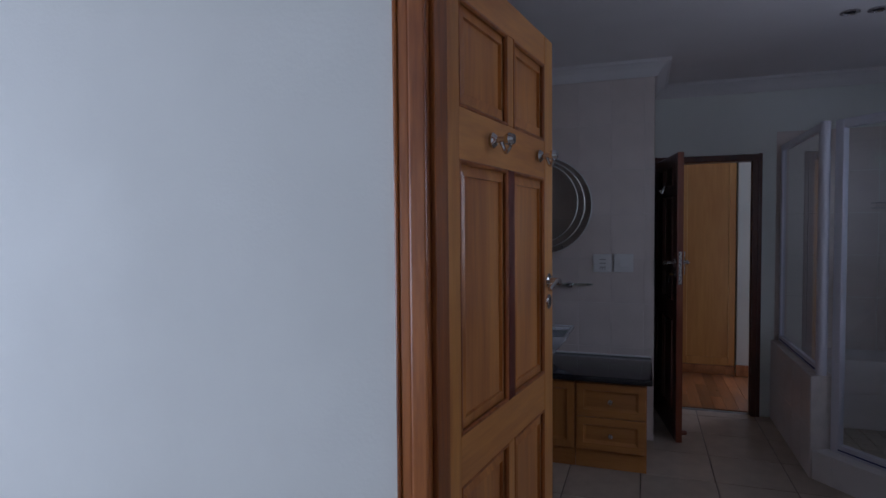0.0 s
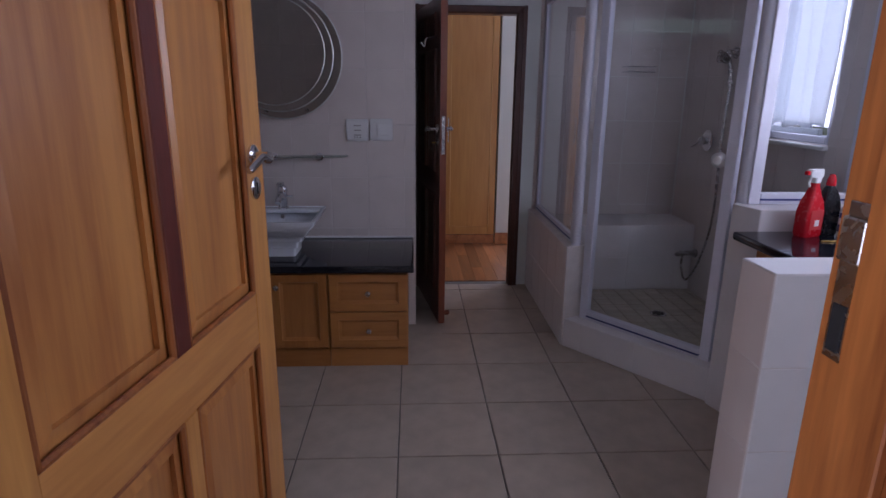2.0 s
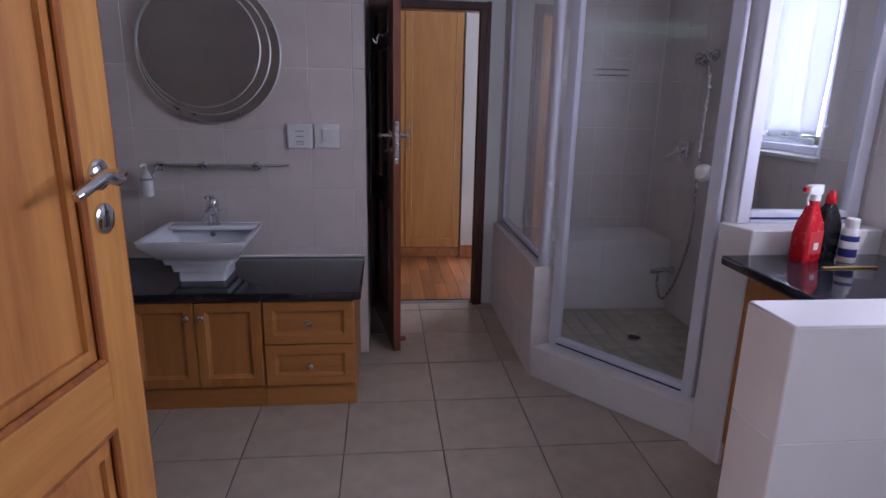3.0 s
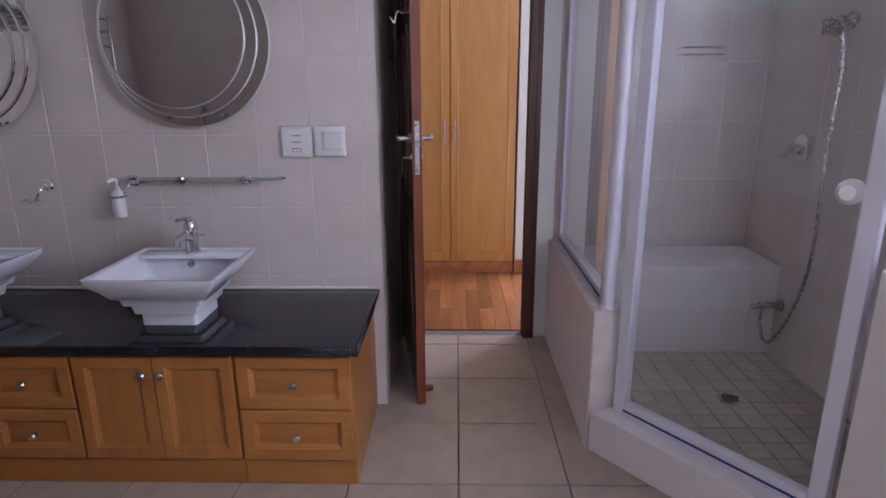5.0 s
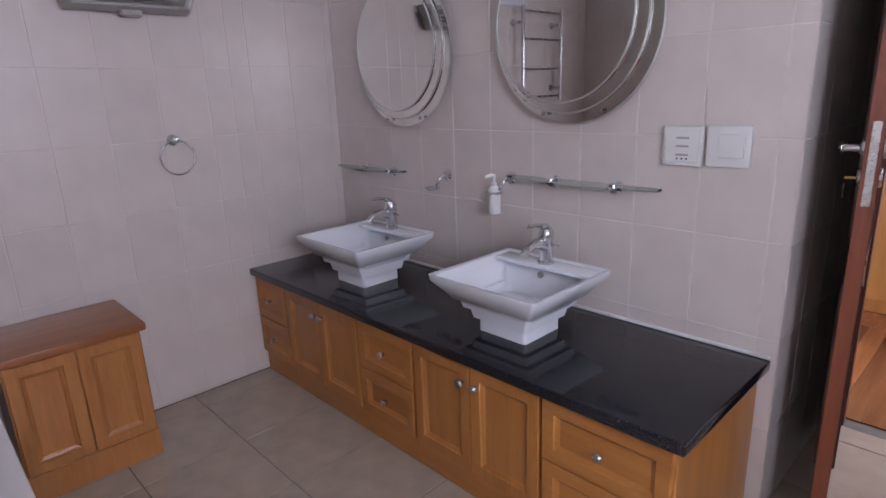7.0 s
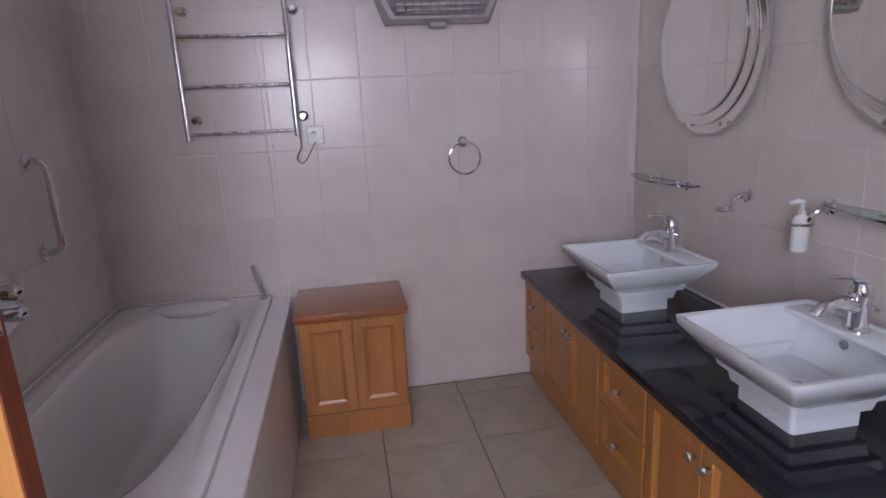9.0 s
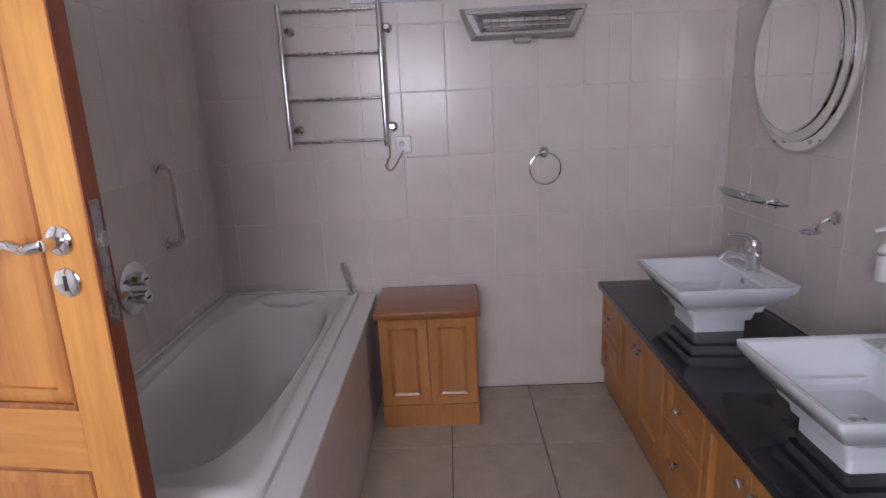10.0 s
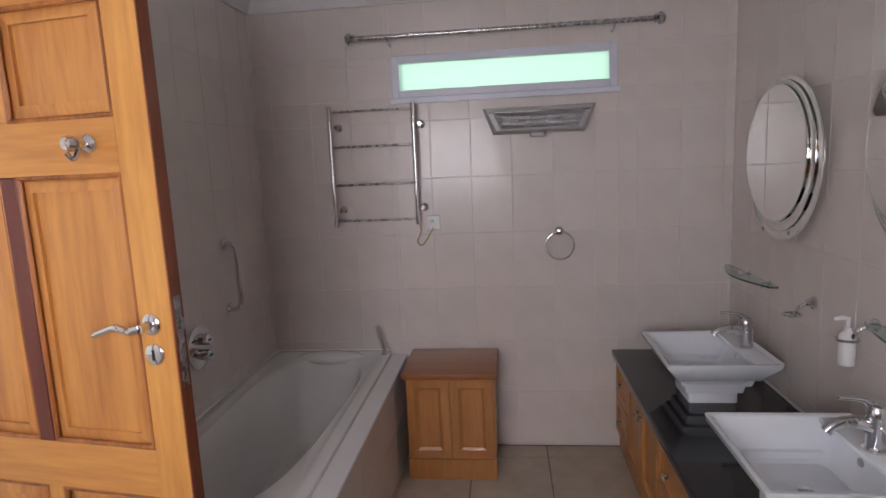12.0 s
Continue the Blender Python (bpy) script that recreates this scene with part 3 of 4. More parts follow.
for i, (z0, z1) in enumerate(ROWS_Z):
    part("mullion", box(-LT + .0005, .002 if i == 1 else -.0005, mid - MU / 2, mid + MU / 2, z0, z1, .003), REDWOOD if i == 1 else PINE, leaf, "dark red mullion" if i == 1 else "")
    for y0, y1 in ((ST, mid - MU / 2), (mid + MU / 2, LW - ST)):
        p = bmesh.new()
        p = panel_board(y0, y1, z0, z1, 0.008, 0.04, 0.010)
        bmesh.ops.translate(p, verts=p.verts, vec=(-LT / 2, 0, 0))
        part("panel", p, PINE_PANEL, leaf)
        part("moulding", beading(y0 + .004, y1 - .004, z0 + .004, z1 - .004, -.006), FRAMEWOOD, leaf)
scroll_handle(leaf, LW - .058, 1.262, 1, 0.0)
scroll_handle(leaf, LW - .058, 1.262, -1, -LT)
lock = part("lock_plate", box(-LT + .009, -.009, LW + .003, LW + .0055, 1.10, 1.33, .001), STEEL, leaf, "steel mortice lock plate")
part("latch", box(-.026, -.014, LW + .004, LW + .016, 1.245, 1.275, .003), STEEL, lock)
for z in (0.25, 1.0, 1.78):
    part("hinge", rod((-LT / 2 + .03, -.009, z - .05), (-LT / 2 + .03, -.009, z + .05), .007), STEEL, leaf, "", True)


def hook_rail(parent, y0, y1, z, x):
    """Row of turned chrome hooks across the upper rail."""
    for k in range(2):
        y = y0 + (y1 - y0) * k
        h = part("coat_hook", lathe([(0.02, 0), (0.022, .008), (.015, .016), (.009, .02), (.009, .045), (.0, .047)], at(x, y, z, TO_X), 18), CHROME, parent, "chrome coat hook", True)
        part("knob", lathe([(0, .04), (.014, .043), (.019, .055), (.014, .068), (0, .07)], at(x, y, z, TO_X), 16), CHROME, h, "", True)
        part("peg", tube(smooth_path([(x + .03, y, z - .005), (x + .045, y - .005, z - .035), (x + .06, y - .01, z - .02)], 4), .006, 8), CHROME, h, "", True)


hook_rail(leaf, 0.30, 0.72, 1.70, 0.0)

# ---- inner door ----
door_lining("door_frame_2", 1.115, 1.77, IY - .012, IY + .10, 1.945, DARKWOOD, "dark stained timber frame of the inner door", 0.05, 0.014)
inner = thing("door_2", (1.11, IY - .03, 0.012), 180 + 9.5, "open dark mahogany inner door with keys in its lock", "door", "", "structure")
# leaf axes here: y from hinge to latch (turned about), x away from the recess
IW = 0.765
part("leaf", box(0, .04, 0, IW, 0, 1.935, .003), DARKWOOD, inner)
part("edge_strip", box(.001, .039, IW - .001, IW + .003, 0, 1.935), REDEDGE, inner, "reddish door edge")
for y0, y1, z0, z1 in ((.11, .34, .2, .8), (.41, .64, .2, .8), (.11, .34, .95, 1.65), (.41, .64, .95, 1.65), (.11, .34, 1.73, 1.85), (.41, .64, 1.73, 1.85)):
    part("moulding", beading(y0, y1, z0, z1, .041), DARKWOOD, inner)
    part("moulding", beading(y0, y1, z0, z1, -.001), DARKWOOD, inner)
scroll_handle(inner, IW - .06, 1.205, 1, 0.04, -1, STEEL)
scroll_handle(inner, IW - .06, 1.205, -1, 0.0, -1, STEEL)
part("lock_plate", box(.01, .03, IW + .003, IW + .0055, 1.06, 1.28, .001), STEEL, inner, "steel mortice lock plate")
part("key", tube([(.05, IW - .06, 1.125), (.075, IW - .06, 1.125)], .004, 8), BRASS, inner)
part("key_ring", tube([(.075, IW - .06 + .018 * math.sin(a), 1.09 + .018 * math.cos(a)) for a in (k * math.pi / 6 for k in range(12))], .002, 6, closed=True), STEEL, inner)
part("coat_hook", tube(smooth_path([(.04, .5, 1.72), (.07, .5, 1.72), (.08, .5, 1.68), (.1, .5, 1.7)], 4), .007, 8), CHROME, inner, "", True)
part("door_stop", lathe([(.016, 0), (.016, .03), (.012, .04), (0, .04)], at(-.0, IW - .05, .05, TO_X.inverted())), REDEDGE, inner)

# ---- wardrobe beyond the inner door ----
ward = thing("wardrobe", (0.83, 9.93, 0), 0, "tall built-in wardrobe with framed honey-coloured doors", "wardrobe")
part("carcass", box(0, 1.0, .025, .6, 0, 2.5, .003), WARD, ward)
part("plinth", box(0, 1.0, 0, .024, 0, .085, .002), PLANK, ward)
for k in range(2):
    x0 = .003 + .5 * k
    d = part("door", box(x0 + .06, x0 + .435, .008, .02, .17, 2.38), WARD, ward)
    for a in ((x0, x0 + .06, .09, 2.46), (x0 + .435, x0 + .494, .09, 2.46)):
        part("door_stile", box(a[0], a[1], 0, .022, a[2], a[3], .004), WARD, d)
    for z in ((.09, .17), (2.38, 2.46)):
        part("door_rail", box(x0 + .06, x0 + .435, 0, .022, *z, .004), WARD, d)
    xb = x0 + (.455 if k == 0 else .035)
    part("pull", tube([(xb, 0, .98), (xb, -.03, .98), (xb, -.03, 1.20), (xb, 0, 1.20)], .006, 8), STEEL, d, "", True)
    part("bead", box(x0 + .056, x0 + .064, -.004, .002, .17, 2.38, .002), BEADWOOD, d)
    part("bead", box(x0 + .431, x0 + .439, -.004, .002, .17, 2.38, .002), BEADWOOD, d)

# ---- vanity ----
CF, CT = 7.295, 0.57


def knob(parent, x, y, z, d=(0, -1, 0)):
    m = TO_Y if d[1] else (TO_X if d[0] > 0 else TO_X.inverted())
    return part("knob", lathe([(0.008, 0), (.007, .008), (.013, .014), (.015, .02), (.011, .026), (0, .027)], at(x, y, z, m), 16), STEEL, parent, "round steel knob", True)


def shaker(name, parent, x0, x1, z0, z1, mat, panel_mat):
    """A framed front in the plane y = 0 facing -y: frame, sloped inner edge, flat field."""
    fr = .042

    def ring(i, y):
        return [Vector((x0 + i, y, z0 + i)), Vector((x1 - i, y, z0 + i)), Vector((x1 - i, y, z1 - i)), Vector((x0 + i, y, z1 - i))]
    bm = loft([ring(0, 0), ring(0, -.016), ring(.003, -.019), ring(fr, -.019), ring(fr + .003, -.014), ring(fr + .012, -.009), ring(fr + .016, -.006)], None, True, True)
    return part(name, bm, mat, parent)


def base_unit(x0, x1, kind):
    lab = {"drawers": "low oak vanity unit with two framed drawers", "doors": "low oak vanity unit with a pair of framed doors"}[kind]
    t = thing("vanity_cabinet", (x0, CF + .02, 0), 0, lab, "cabinet", "vanity units under the granite top")
    w = x1 - x0
    part("body", box(.001, w - .001, 0, NY - CF - .022, .10, CT - .036, .001), CAB, t)
    part("plinth", box(.001, w - .001, .002, NY - CF - .022, 0, .099, .001), CAB_X, t)
    if kind == "drawers":
        for z0, z1 in ((.115, .312), (.318, .522)):
            d = shaker("drawer", t, .006, w - .006, z0, z1, CAB_X, CAB_X)
            knob(d, w / 2, -.019, (z0 + z1) / 2)
    else:
        for k, (a, b) in enumerate(((.006, w / 2 - .002), (w / 2 + .002, w - .006))):
            d = shaker("door", t, a, b, .115, .522, CAB, CAB)
            knob(d, b - .03 if k == 0 else a + .03, -.019, .455)
    return t


for a, b, k in ((-1.198, -.90, "drawers"), (-.90, -.325, "doors"), (-.325, .02, "drawers"), (.02, .60, "doors"), (.60, 1.012, "drawers")):
    base_unit(a, b, k)

top = thing("granite_worktop", (-1.198, 7.272, CT - .036), 0, "polished black granite vanity top", "countertop")
part("slab", box(0, 2.24, 0, NY - 7.274, 0, .036, .008, seg=3), GRANITE, top, "", True)
part("seal", box(0, 2.24, NY - 7.285, NY - 7.274, .0362, .048, .003), PLASTIC, top, "white silicone joint")


def basin(x, y, z):
    t = thing("wash_basin", (x, y, z), 0, "square white ceramic vessel basin with stepped flared sides", "basin", "vessel basins on the vanity")
    H, W, D = .213, .234, .224
    steps = [(.105, 0), (.105, .045), (.122, .05), (.130, .085), (.148, .09), (.156, .118), (.176, .124), (.198, .155), (.231, .193), (.234, H)]
    outer = [rounded(0, 0, w, w * D / W, h, .014) for w, h in steps]
    inner_ = [rounded(0, 0, W - .012, D - .012, H, .012), rounded(0, 0, W - .02, D - .02, H - .004, .012), rounded(0, -.015, .188, .155, H - .07, .03), rounded(0, -.015, .14, .12, H - .125, .03), rounded(0, -.015, .03, .03, H - .132, .02)]
    # a flat ledge at the back carries the tap
    part("bowl", loft(outer + inner_, None, True, True), CERAMIC, t, "", True)
    part("ledge", box(-.21, .21, .118, .205, H - .02, H - .003, .006, seg=2), CERAMIC, t, "", True)
    part("overflow", lathe([(0.013, 0), (.013, .004), (.008, .005), (0, .003)], at(0, .128, H - .042, TO_Y), 16), STEEL, t, "", True)
    part("waste", lathe([(0.022, 0), (.022, .004), (0, .006)], at(0, -.015, H - .132)), CHROME, t, "", True)
    return t


def tap(x, y, z):
    t = thing("basin_tap", (x, y, z), 0, "chrome single-lever mixer tap on the basin ledge", "tap", "basin taps")
    part("body", lathe([(.026, 0), (.026, .006), (.021, .012), (.020, .07), (.023, .078), (.023, .095), (.017, .108), (0, .11)], at(0, 0, 0), 20), CHROME, t, "", True)
    part("spout", tube(smooth_path([(0, -.01, .055), (0, -.05, .07), (0, -.09, .062), (0, -.108, .045)], 5), [.016] * 6 + [.013] * 10, 12), CHROME, t, "", True)
    part("lever", tube(smooth_path([(0, .0, .105), (0, -.03, .122), (0, -.085, .128)], 5), [.014] * 4 + [.009] * 7, 10, flat=.5), CHROME, t, "", True)
    part("pop_up_rod", rod((.0, .026, .0), (0, .026, .075), .003), CHROME, t)
    part("side_pin", rod((.02, 0, .06), (.045, 0, .06), .004), CHROME, t)
    return t


B1 = basin(0.307, 7.565, CT)
copy_thing(B1, pose(-0.592, 7.568, CT))
T1 = tap(0.307, 7.725, CT + .209)
T1.scale = (1.22, 1.22, 1.22)
copy_thing(T1, pose(-0.592, 7.728, CT + .209))


def mirror(x, z, rx, rz):
    t = thing("wall_mirror", (x, NY, z), 0, "round frameless mirror built from stepped offset discs", "mirror", "round mirrors over the basins")
    part("mount", lathe([(.12, 0), (.12, .028), (0, .028)], TO_Y, 32), DARK, t)
    depth = 0.028
    for k, (r, off) in enumerate(((1.0, 0), (.915, -.055), (.84, -.115))):
        ring = [(rx * r * math.cos(a) + off * rx, rz * r * math.sin(a) + (.03 * k) * rz) for a in (2 * math.pi * i / 96 for i in range(96))]
        cx, cz = off * rx, .03 * k * rz

        def loop(y, s):
            return [Vector((cx + (px - cx) * s, y, cz + (pz - cz) * s)) for px, pz in ring]
        part("disc", loft([loop(-depth, 1), loop(-depth - .005, 1), loop(-depth - .0052, .965)], None, True, True), MIRROR, t)
        part("bevelled_edge", loft([loop(-depth - .005, 1.001), loop(-depth - .0056, .997), loop(-depth - .0068, .980), loop(-depth - .0053, .979)], None, False, False), BEVEL, t)
        depth += .007
    for sx, sz in ((-.1, -.3), (.13, -.29)):
        part("clip", lathe([(.008, 0), (.008, .006), (0, .008)], at(sx, -depth - .0005, sz, TO_Y)), STEEL, t, "", True)
    return t


mirror(0.313, 1.61, 0.341, 0.341)
mirror(-0.597, 1.58, 0.327, 0.337)


def glass_shelf(x0, x1, z, posts):
    t = thing("glass_shelf", (x0, NY, z), 0, "narrow curved glass shelf on round chrome holders", "shelf", "glass shelves under the mirrors")
    w = x1 - x0
    pts = [(0, -.004), (w, -.004)] + [(w * (1 - k / 12), -.035 - .065 * math.sin(math.pi * k / 12)) for k in range(13)]
    g = part("glass_plate", prism(pts, -.004, .004, 0), SHELFGLASS, t)
    for p in posts:
        h = part("holder", lathe([(.022, 0), (.022, .008), (.014, .012), (.014, .03), (.018, .034), (0, .036)], at(p - x0, 0, -.006, TO_Y), 18), CHROME, t, "", True)
        part("grip", box(p - x0 - .012, p - x0 + .012, -.05, -.02, -.012, .012, .004), CHROME, h)
    return t


glass_shelf(0.02, 0.66, 1.062, (.238, .499))
glass_shelf(-1.17, -.635, 1.03, (-.95, -.73))


def arm_holder(name, x, z, label, cat):
    t = thing(name, (x, NY, z), 0, label, cat)
    part("rose", lathe([(.025, 0), (.025, .008), (.016, .014), (.012, .03), (0, .03)], TO_Y, 18), CHROME, t, "", True)
    part("arm", tube(smooth_path([(0, -.025, 0), (-.01, -.05, -.02), (-.032, -.052, -.05), (-.05, -.055, -.058)], 4), .007, 8), CHROME, t, "", True)
    part("ring", tube([(-.05 + .032 * math.cos(a), -.055 + .032 * math.sin(a), -.058) for a in (k * math.pi / 10 for k in range(20))], .005, 8, closed=True), CHROME, t, "", True)
    return t


arm_holder("tumbler_holder", -.35, 1.035, "empty chrome tumbler ring on a wall rose", "holder")
soap = arm_holder("soap_dispenser", .022, 1.052, "white soap pump bottle in a chrome wall ring", "dispenser")
part("bottle", lathe([(.019, -.138), (.025, -.133), (.026, -.07), (.025, -.062), (.026, -.04), (.019, -.028), (.011, -.02), (.011, -.008), (0, -.008)], at(-.05, -.055, -.01), 20), PLASTIC, soap, "white plastic bottle", True)
part("pump", tube([(-.05, -.055, -.02), (-.05, -.055, .012), (-.055, -.07, .014), (-.066, -.09, .007)], [.005, .007, .008, .006], 8), PLASTIC, soap, "", True)


def plate(name, x, z, w, label):
    t = thing(name, (x, NY, z), 0, label, "socket" if "socket" in name else "switch")
    part("plate", box(0, w, -.012, 0, 0, .125, .008, seg=2), PLASTIC, t, "", True)
    return t


p = plate("shaver_socket", .657, 1.147, .128, "white plastic shaver socket on the tiles")
part("panel", box(.012, .118, -.0135, -.012, .012, .113, .003), PLASTIC, p)
for z in (.035, .062, .088):
    part("slot", box(.045, .085, -.0145, -.0132, z - .003, z + .003), SILVERPLASTIC, p)
for x in (.05, .065, .08):
    part("pin_hole", rod((x, -.0132, .023), (x, -.0146, .023), .003), DARK, p)
p = plate("light_switch", .794, 1.15, .13, "white plastic light switch with one rocker")
part("rocker", box(.04, .115, -.021, -.012, .03, .1, .004, seg=2), PLASTIC, p, "", True)

# ---- west wall fittings ----
rail = thing("towel_rail", (WX, 6.02, 1.305), 0, "chrome ladder towel rail with four bars on the tiles", "towel rail")
for y in (-.226, .226):
    part("upright", rod((.07, y, -.0), (.07, y, .64), .0125, seg=16), CHROME, rail, "", True)
    for z in (.085, .53):
        b = part("bracket", lathe([(.022, 0), (.022, .008), (.012, .016), (.012, .062), (0, .062)], at(0, y + (.03 if y > 0 else .03), z, TO_X), 16), CHROME, rail, "", True)
for z in (.028, .222, .425, .61):
    part("bar", rod((.07, -.226, z), (.07, .226, z), .007, seg=12), STEEL, rail, "", True)
part("cord", tube(smooth_path([(.06, .235, 0), (.05, .235, -.05), (.03, .21, -.1), (.02, .24, -.12), (.015, .3, -.03)], 6), .003, 6), BRASS, rail)

tr = thing("towel_ring", (WX, 6.998, 1.236), 0, "chrome towel ring on a round rose", "towel ring")
part("rose", lathe([(.025, 0), (.025, .008), (.016, .016), (.014, .045), (0, .047)], TO_X, 18), CHROME, tr, "", True)
part("ring", tube([(.04, .075 * math.sin(a), -.075 + .075 * math.cos(a)) for a in (k * math.pi / 18 for k in range(36))], .005, 8, closed=True), CHROME, tr, "", True)

so = thing("wall_outlet", (WX, 6.283, 1.263), 0, "small white cable outlet on the tiles", "outlet")
part("plate", box(0, .012, 0, .075, 0, .08, .004), PLASTIC, so)
part("gland", rod((.01, .03, .045), (.03, .03, .04), .012), PLASTIC, so)

heat = thing("wall_heater", (WX, 6.612, 1.742), 0, "grey infrared wall heater with a wire grille", "heater")


def taper(y0, y1, z0, z1, x, cut):
    """A ring in the plane x whose lower edge is shorter by cut at both ends."""
    return [Vector((x, y0 + cut, z0)), Vector((x, y1 - cut, z0)), Vector((x, y1, z1)), Vector((x, y0, z1))]


hb = loft([taper(.05, .52, .02, .13, 0, .03), taper(.0, .57, .015, .145, .03, .05), taper(.0, .57, .02, .148, .085, .055), taper(.015, .555, .03, .14, .11, .055)], None, True, False)
hb2 = loft([taper(.015, .555, .03, .14, .11, .055), taper(.05, .52, .04, .12, .112, .04), taper(.10, .47, .055, .105, .05, .02)], hb, False, True)
bmesh.ops.remove_doubles(hb2, verts=hb2.verts, dist=1e-5)
part("housing", hb2, SILVERPLASTIC, heat)
part("trim", box(.11, .114, .03, .54, .118, .126, .002), CHROME, heat)
for z in (.066, .092):
    part("heating_tube", rod((.075, .1, z), (.075, .47, z), .007), REDTUBE, heat)
for k in range(10):
    part("grille_wire", rod((.105, .1 + .037 * k, .045), (.105, .1 + .037 * k, .115), .0022, seg=6), CHROME, heat)
for z in (.06, .08, .1):
    part("grille_wire", rod((.107, .07, z), (.107, .5, z), .0022, seg=6), CHROME, heat)
part("pull_switch", box(.04, .09, .24, .32, -.005, .02, .006), SILVERPLASTIC, heat)

cr = thing("curtain_rod", (WX, 5.935, 2.279), 0, "bare brushed steel curtain rod above the slot window", "curtain rod")
part("rod", rod((.075, .03, 0), (.075, 1.53, 0), .013, seg=16), STEEL, cr, "", True)
for y, s in ((.03, -1), (1.53, 1)):
    part("finial", lathe([(.013, 0), (.024, .006), (.013, .014), (.028, .022), (.03, .035), (.022, .05), (0, .054)], at(.075, y, 0, Matrix.Rotation(radians(-90 * s), 4, 'X')), 18), STEEL, cr, "", True)
for y in (.2, 1.34):
    part("bracket", tube([(0, y, -.035), (.05, y, -.035), (.075, y, -.018)], .006, 8), STEEL, cr, "", True)

# ---- bath ----
bath = thing("bath_surround", (WX + .002, SY + .002, 0), 0, "tiled bath surround with a pale ledge", "bath panel")
BX, BY, BZ = 1.69, 0.77, .555
part("front", box(0, BX, BY - .03, BY - .002, 0, BZ - .012, .0), GROUT, bath)
part("end", box(BX - .03, BX, 0, BY - .031, 0, BZ - .012, .003), WTILE, bath)
part("ledge", box(0, BX + .004, BY - .085, BY + .004, BZ - .012, BZ, .003), WHITE_TILE, bath)
part("ledge", box(BX - .06, BX + .004, 0, BY - .086, BZ - .012, BZ, .003), WHITE_TILE, bath)
part("seal", box(.0, .006, BY + .001, BY + .006, 0, BZ - .01), PLASTIC, bath)

tub = thing("bathtub", (WX + .004, SY + .004, BZ), 0, "white acrylic bathtub sunk in the tiled surround", "bathtub")
TL, TD = 1.625, .683


def egg(z, lx0, lx1, hy, cy, n=64, sq=2.6, waist=0.0):
    """A rounded basin outline between lx0 and lx1."""
    out = []
    cx, hx = (lx0 + lx1) / 2, (lx1 - lx0) / 2
    for k in range(n):
        a = 2 * math.pi * k / n
        c, s = math.cos(a), math.sin(a)
        x = math.copysign(abs(c) ** (2 / sq), c)
        y = math.copysign(abs(s) ** (2 / sq), s)
        out.append(Vector((cx + hx * x, cy + hy * y * (1 - waist * x), z)))
    return out


cy = TD / 2
rim = [egg(-.03, 0, TL, cy, cy, sq=30), egg(.018, 0, TL, cy, cy, sq=30), egg(.026, .012, TL - .012, cy - .012, cy, sq=24), egg(.026, .04, TL - .04, cy - .045, cy, sq=12), egg(.018, .05, TL - .05, cy - .055, cy, sq=9),
       egg(.016, .1, TL - .11, cy - .085, cy, sq=3.6, waist=.08), egg(.0, .115, TL - .13, cy - .1, cy, sq=3.2, waist=.1), egg(-.08, .15, TL - .18, cy - .12, cy, sq=3, waist=.12),
       egg(-.22, .23, TL - .28, cy - .14, cy, sq=3, waist=.14), egg(-.34, .33, TL - .36, cy - .165, cy, sq=3, waist=.14), egg(-.385, .42, TL - .44, cy - .2, cy, sq=3, waist=.14), egg(-.395, .6, TL - .6, cy - .26, cy, sq=2.4)]
part("shell", loft(rim, None, False, True), ACRYLIC, tub, "", True)
hr = bmesh.new()
bmesh.ops.create_uvsphere(hr, u_segments=24, v_segments=12, radius=1, matrix=at(.075, cy, .008) @ Matrix.Diagonal((.065, .2, .036, 1)))
part("headrest", hr, ACRYLIC, tub, "moulded white headrest", True)
for x, y in ((.62, TD - .165), (1.12, TD - .175)):
    part("jet", lathe([(.02, 0), (.02, .005), (.012, .008), (0, .006)], at(x, y, -.2, Matrix.Rotation(radians(70), 4, 'X')), 16), STEEL, tub, "", True)
part("waste", lathe([(.03, 0), (.03, .004), (0, .006)], at(.75, cy, -.394), 18), CHROME, tub, "", True)
part("seal", box(0, TL, -.004, .006, .018, .03, .003), PLASTIC, tub)
part("seal", box(-.004, .006, 0, TD, .018, .03, .003), PLASTIC, tub)

hs = thing("bath_hand_shower", (WX + .085, 6.02, BZ + .024), 0, "slim chrome hand shower standing on the bath rim", "hand shower")
part("socket", lathe([(.02, 0), (.02, .006), (.011, .012), (.011, .02), (0, .02)], seg=16), CHROME, hs, "", True)
part("stick", tube([(0, 0, .015), (0, -.02, .1), (0, -.035, .165)], [.010, .012, .011], 12), CHROME, hs, "", True)

gr = thing("grab_rail", (-.69, SY, .965), 0, "short chrome grab rail on the tiles above the bath", "grab rail")
part("bar", tube(smooth_path([(0, .01, 0), (0, .045, .004), (0, .06, .04), (0, .06, .16), (0, .06, .28), (0, .045, .316), (0, .01, .32)], 4), .0125, 12), CHROME, gr, "", True)
for z in (0, .32):
    part("flange", lathe([(.032, 0), (.032, .006), (.02, .014), (0, .014)], at(0, 0, z, TO_Y.inverted()), 18), CHROME, gr, "", True)
bm_ = thing("bath_mixer", (-.38, SY, .875), 0, "round chrome bath mixer plate with two controls", "tap")
part("plate", lathe([(.098, 0), (.098, .006), (.08, .012), (0, .012)], TO_Y.inverted(), 28), CHROME, bm_, "", True)
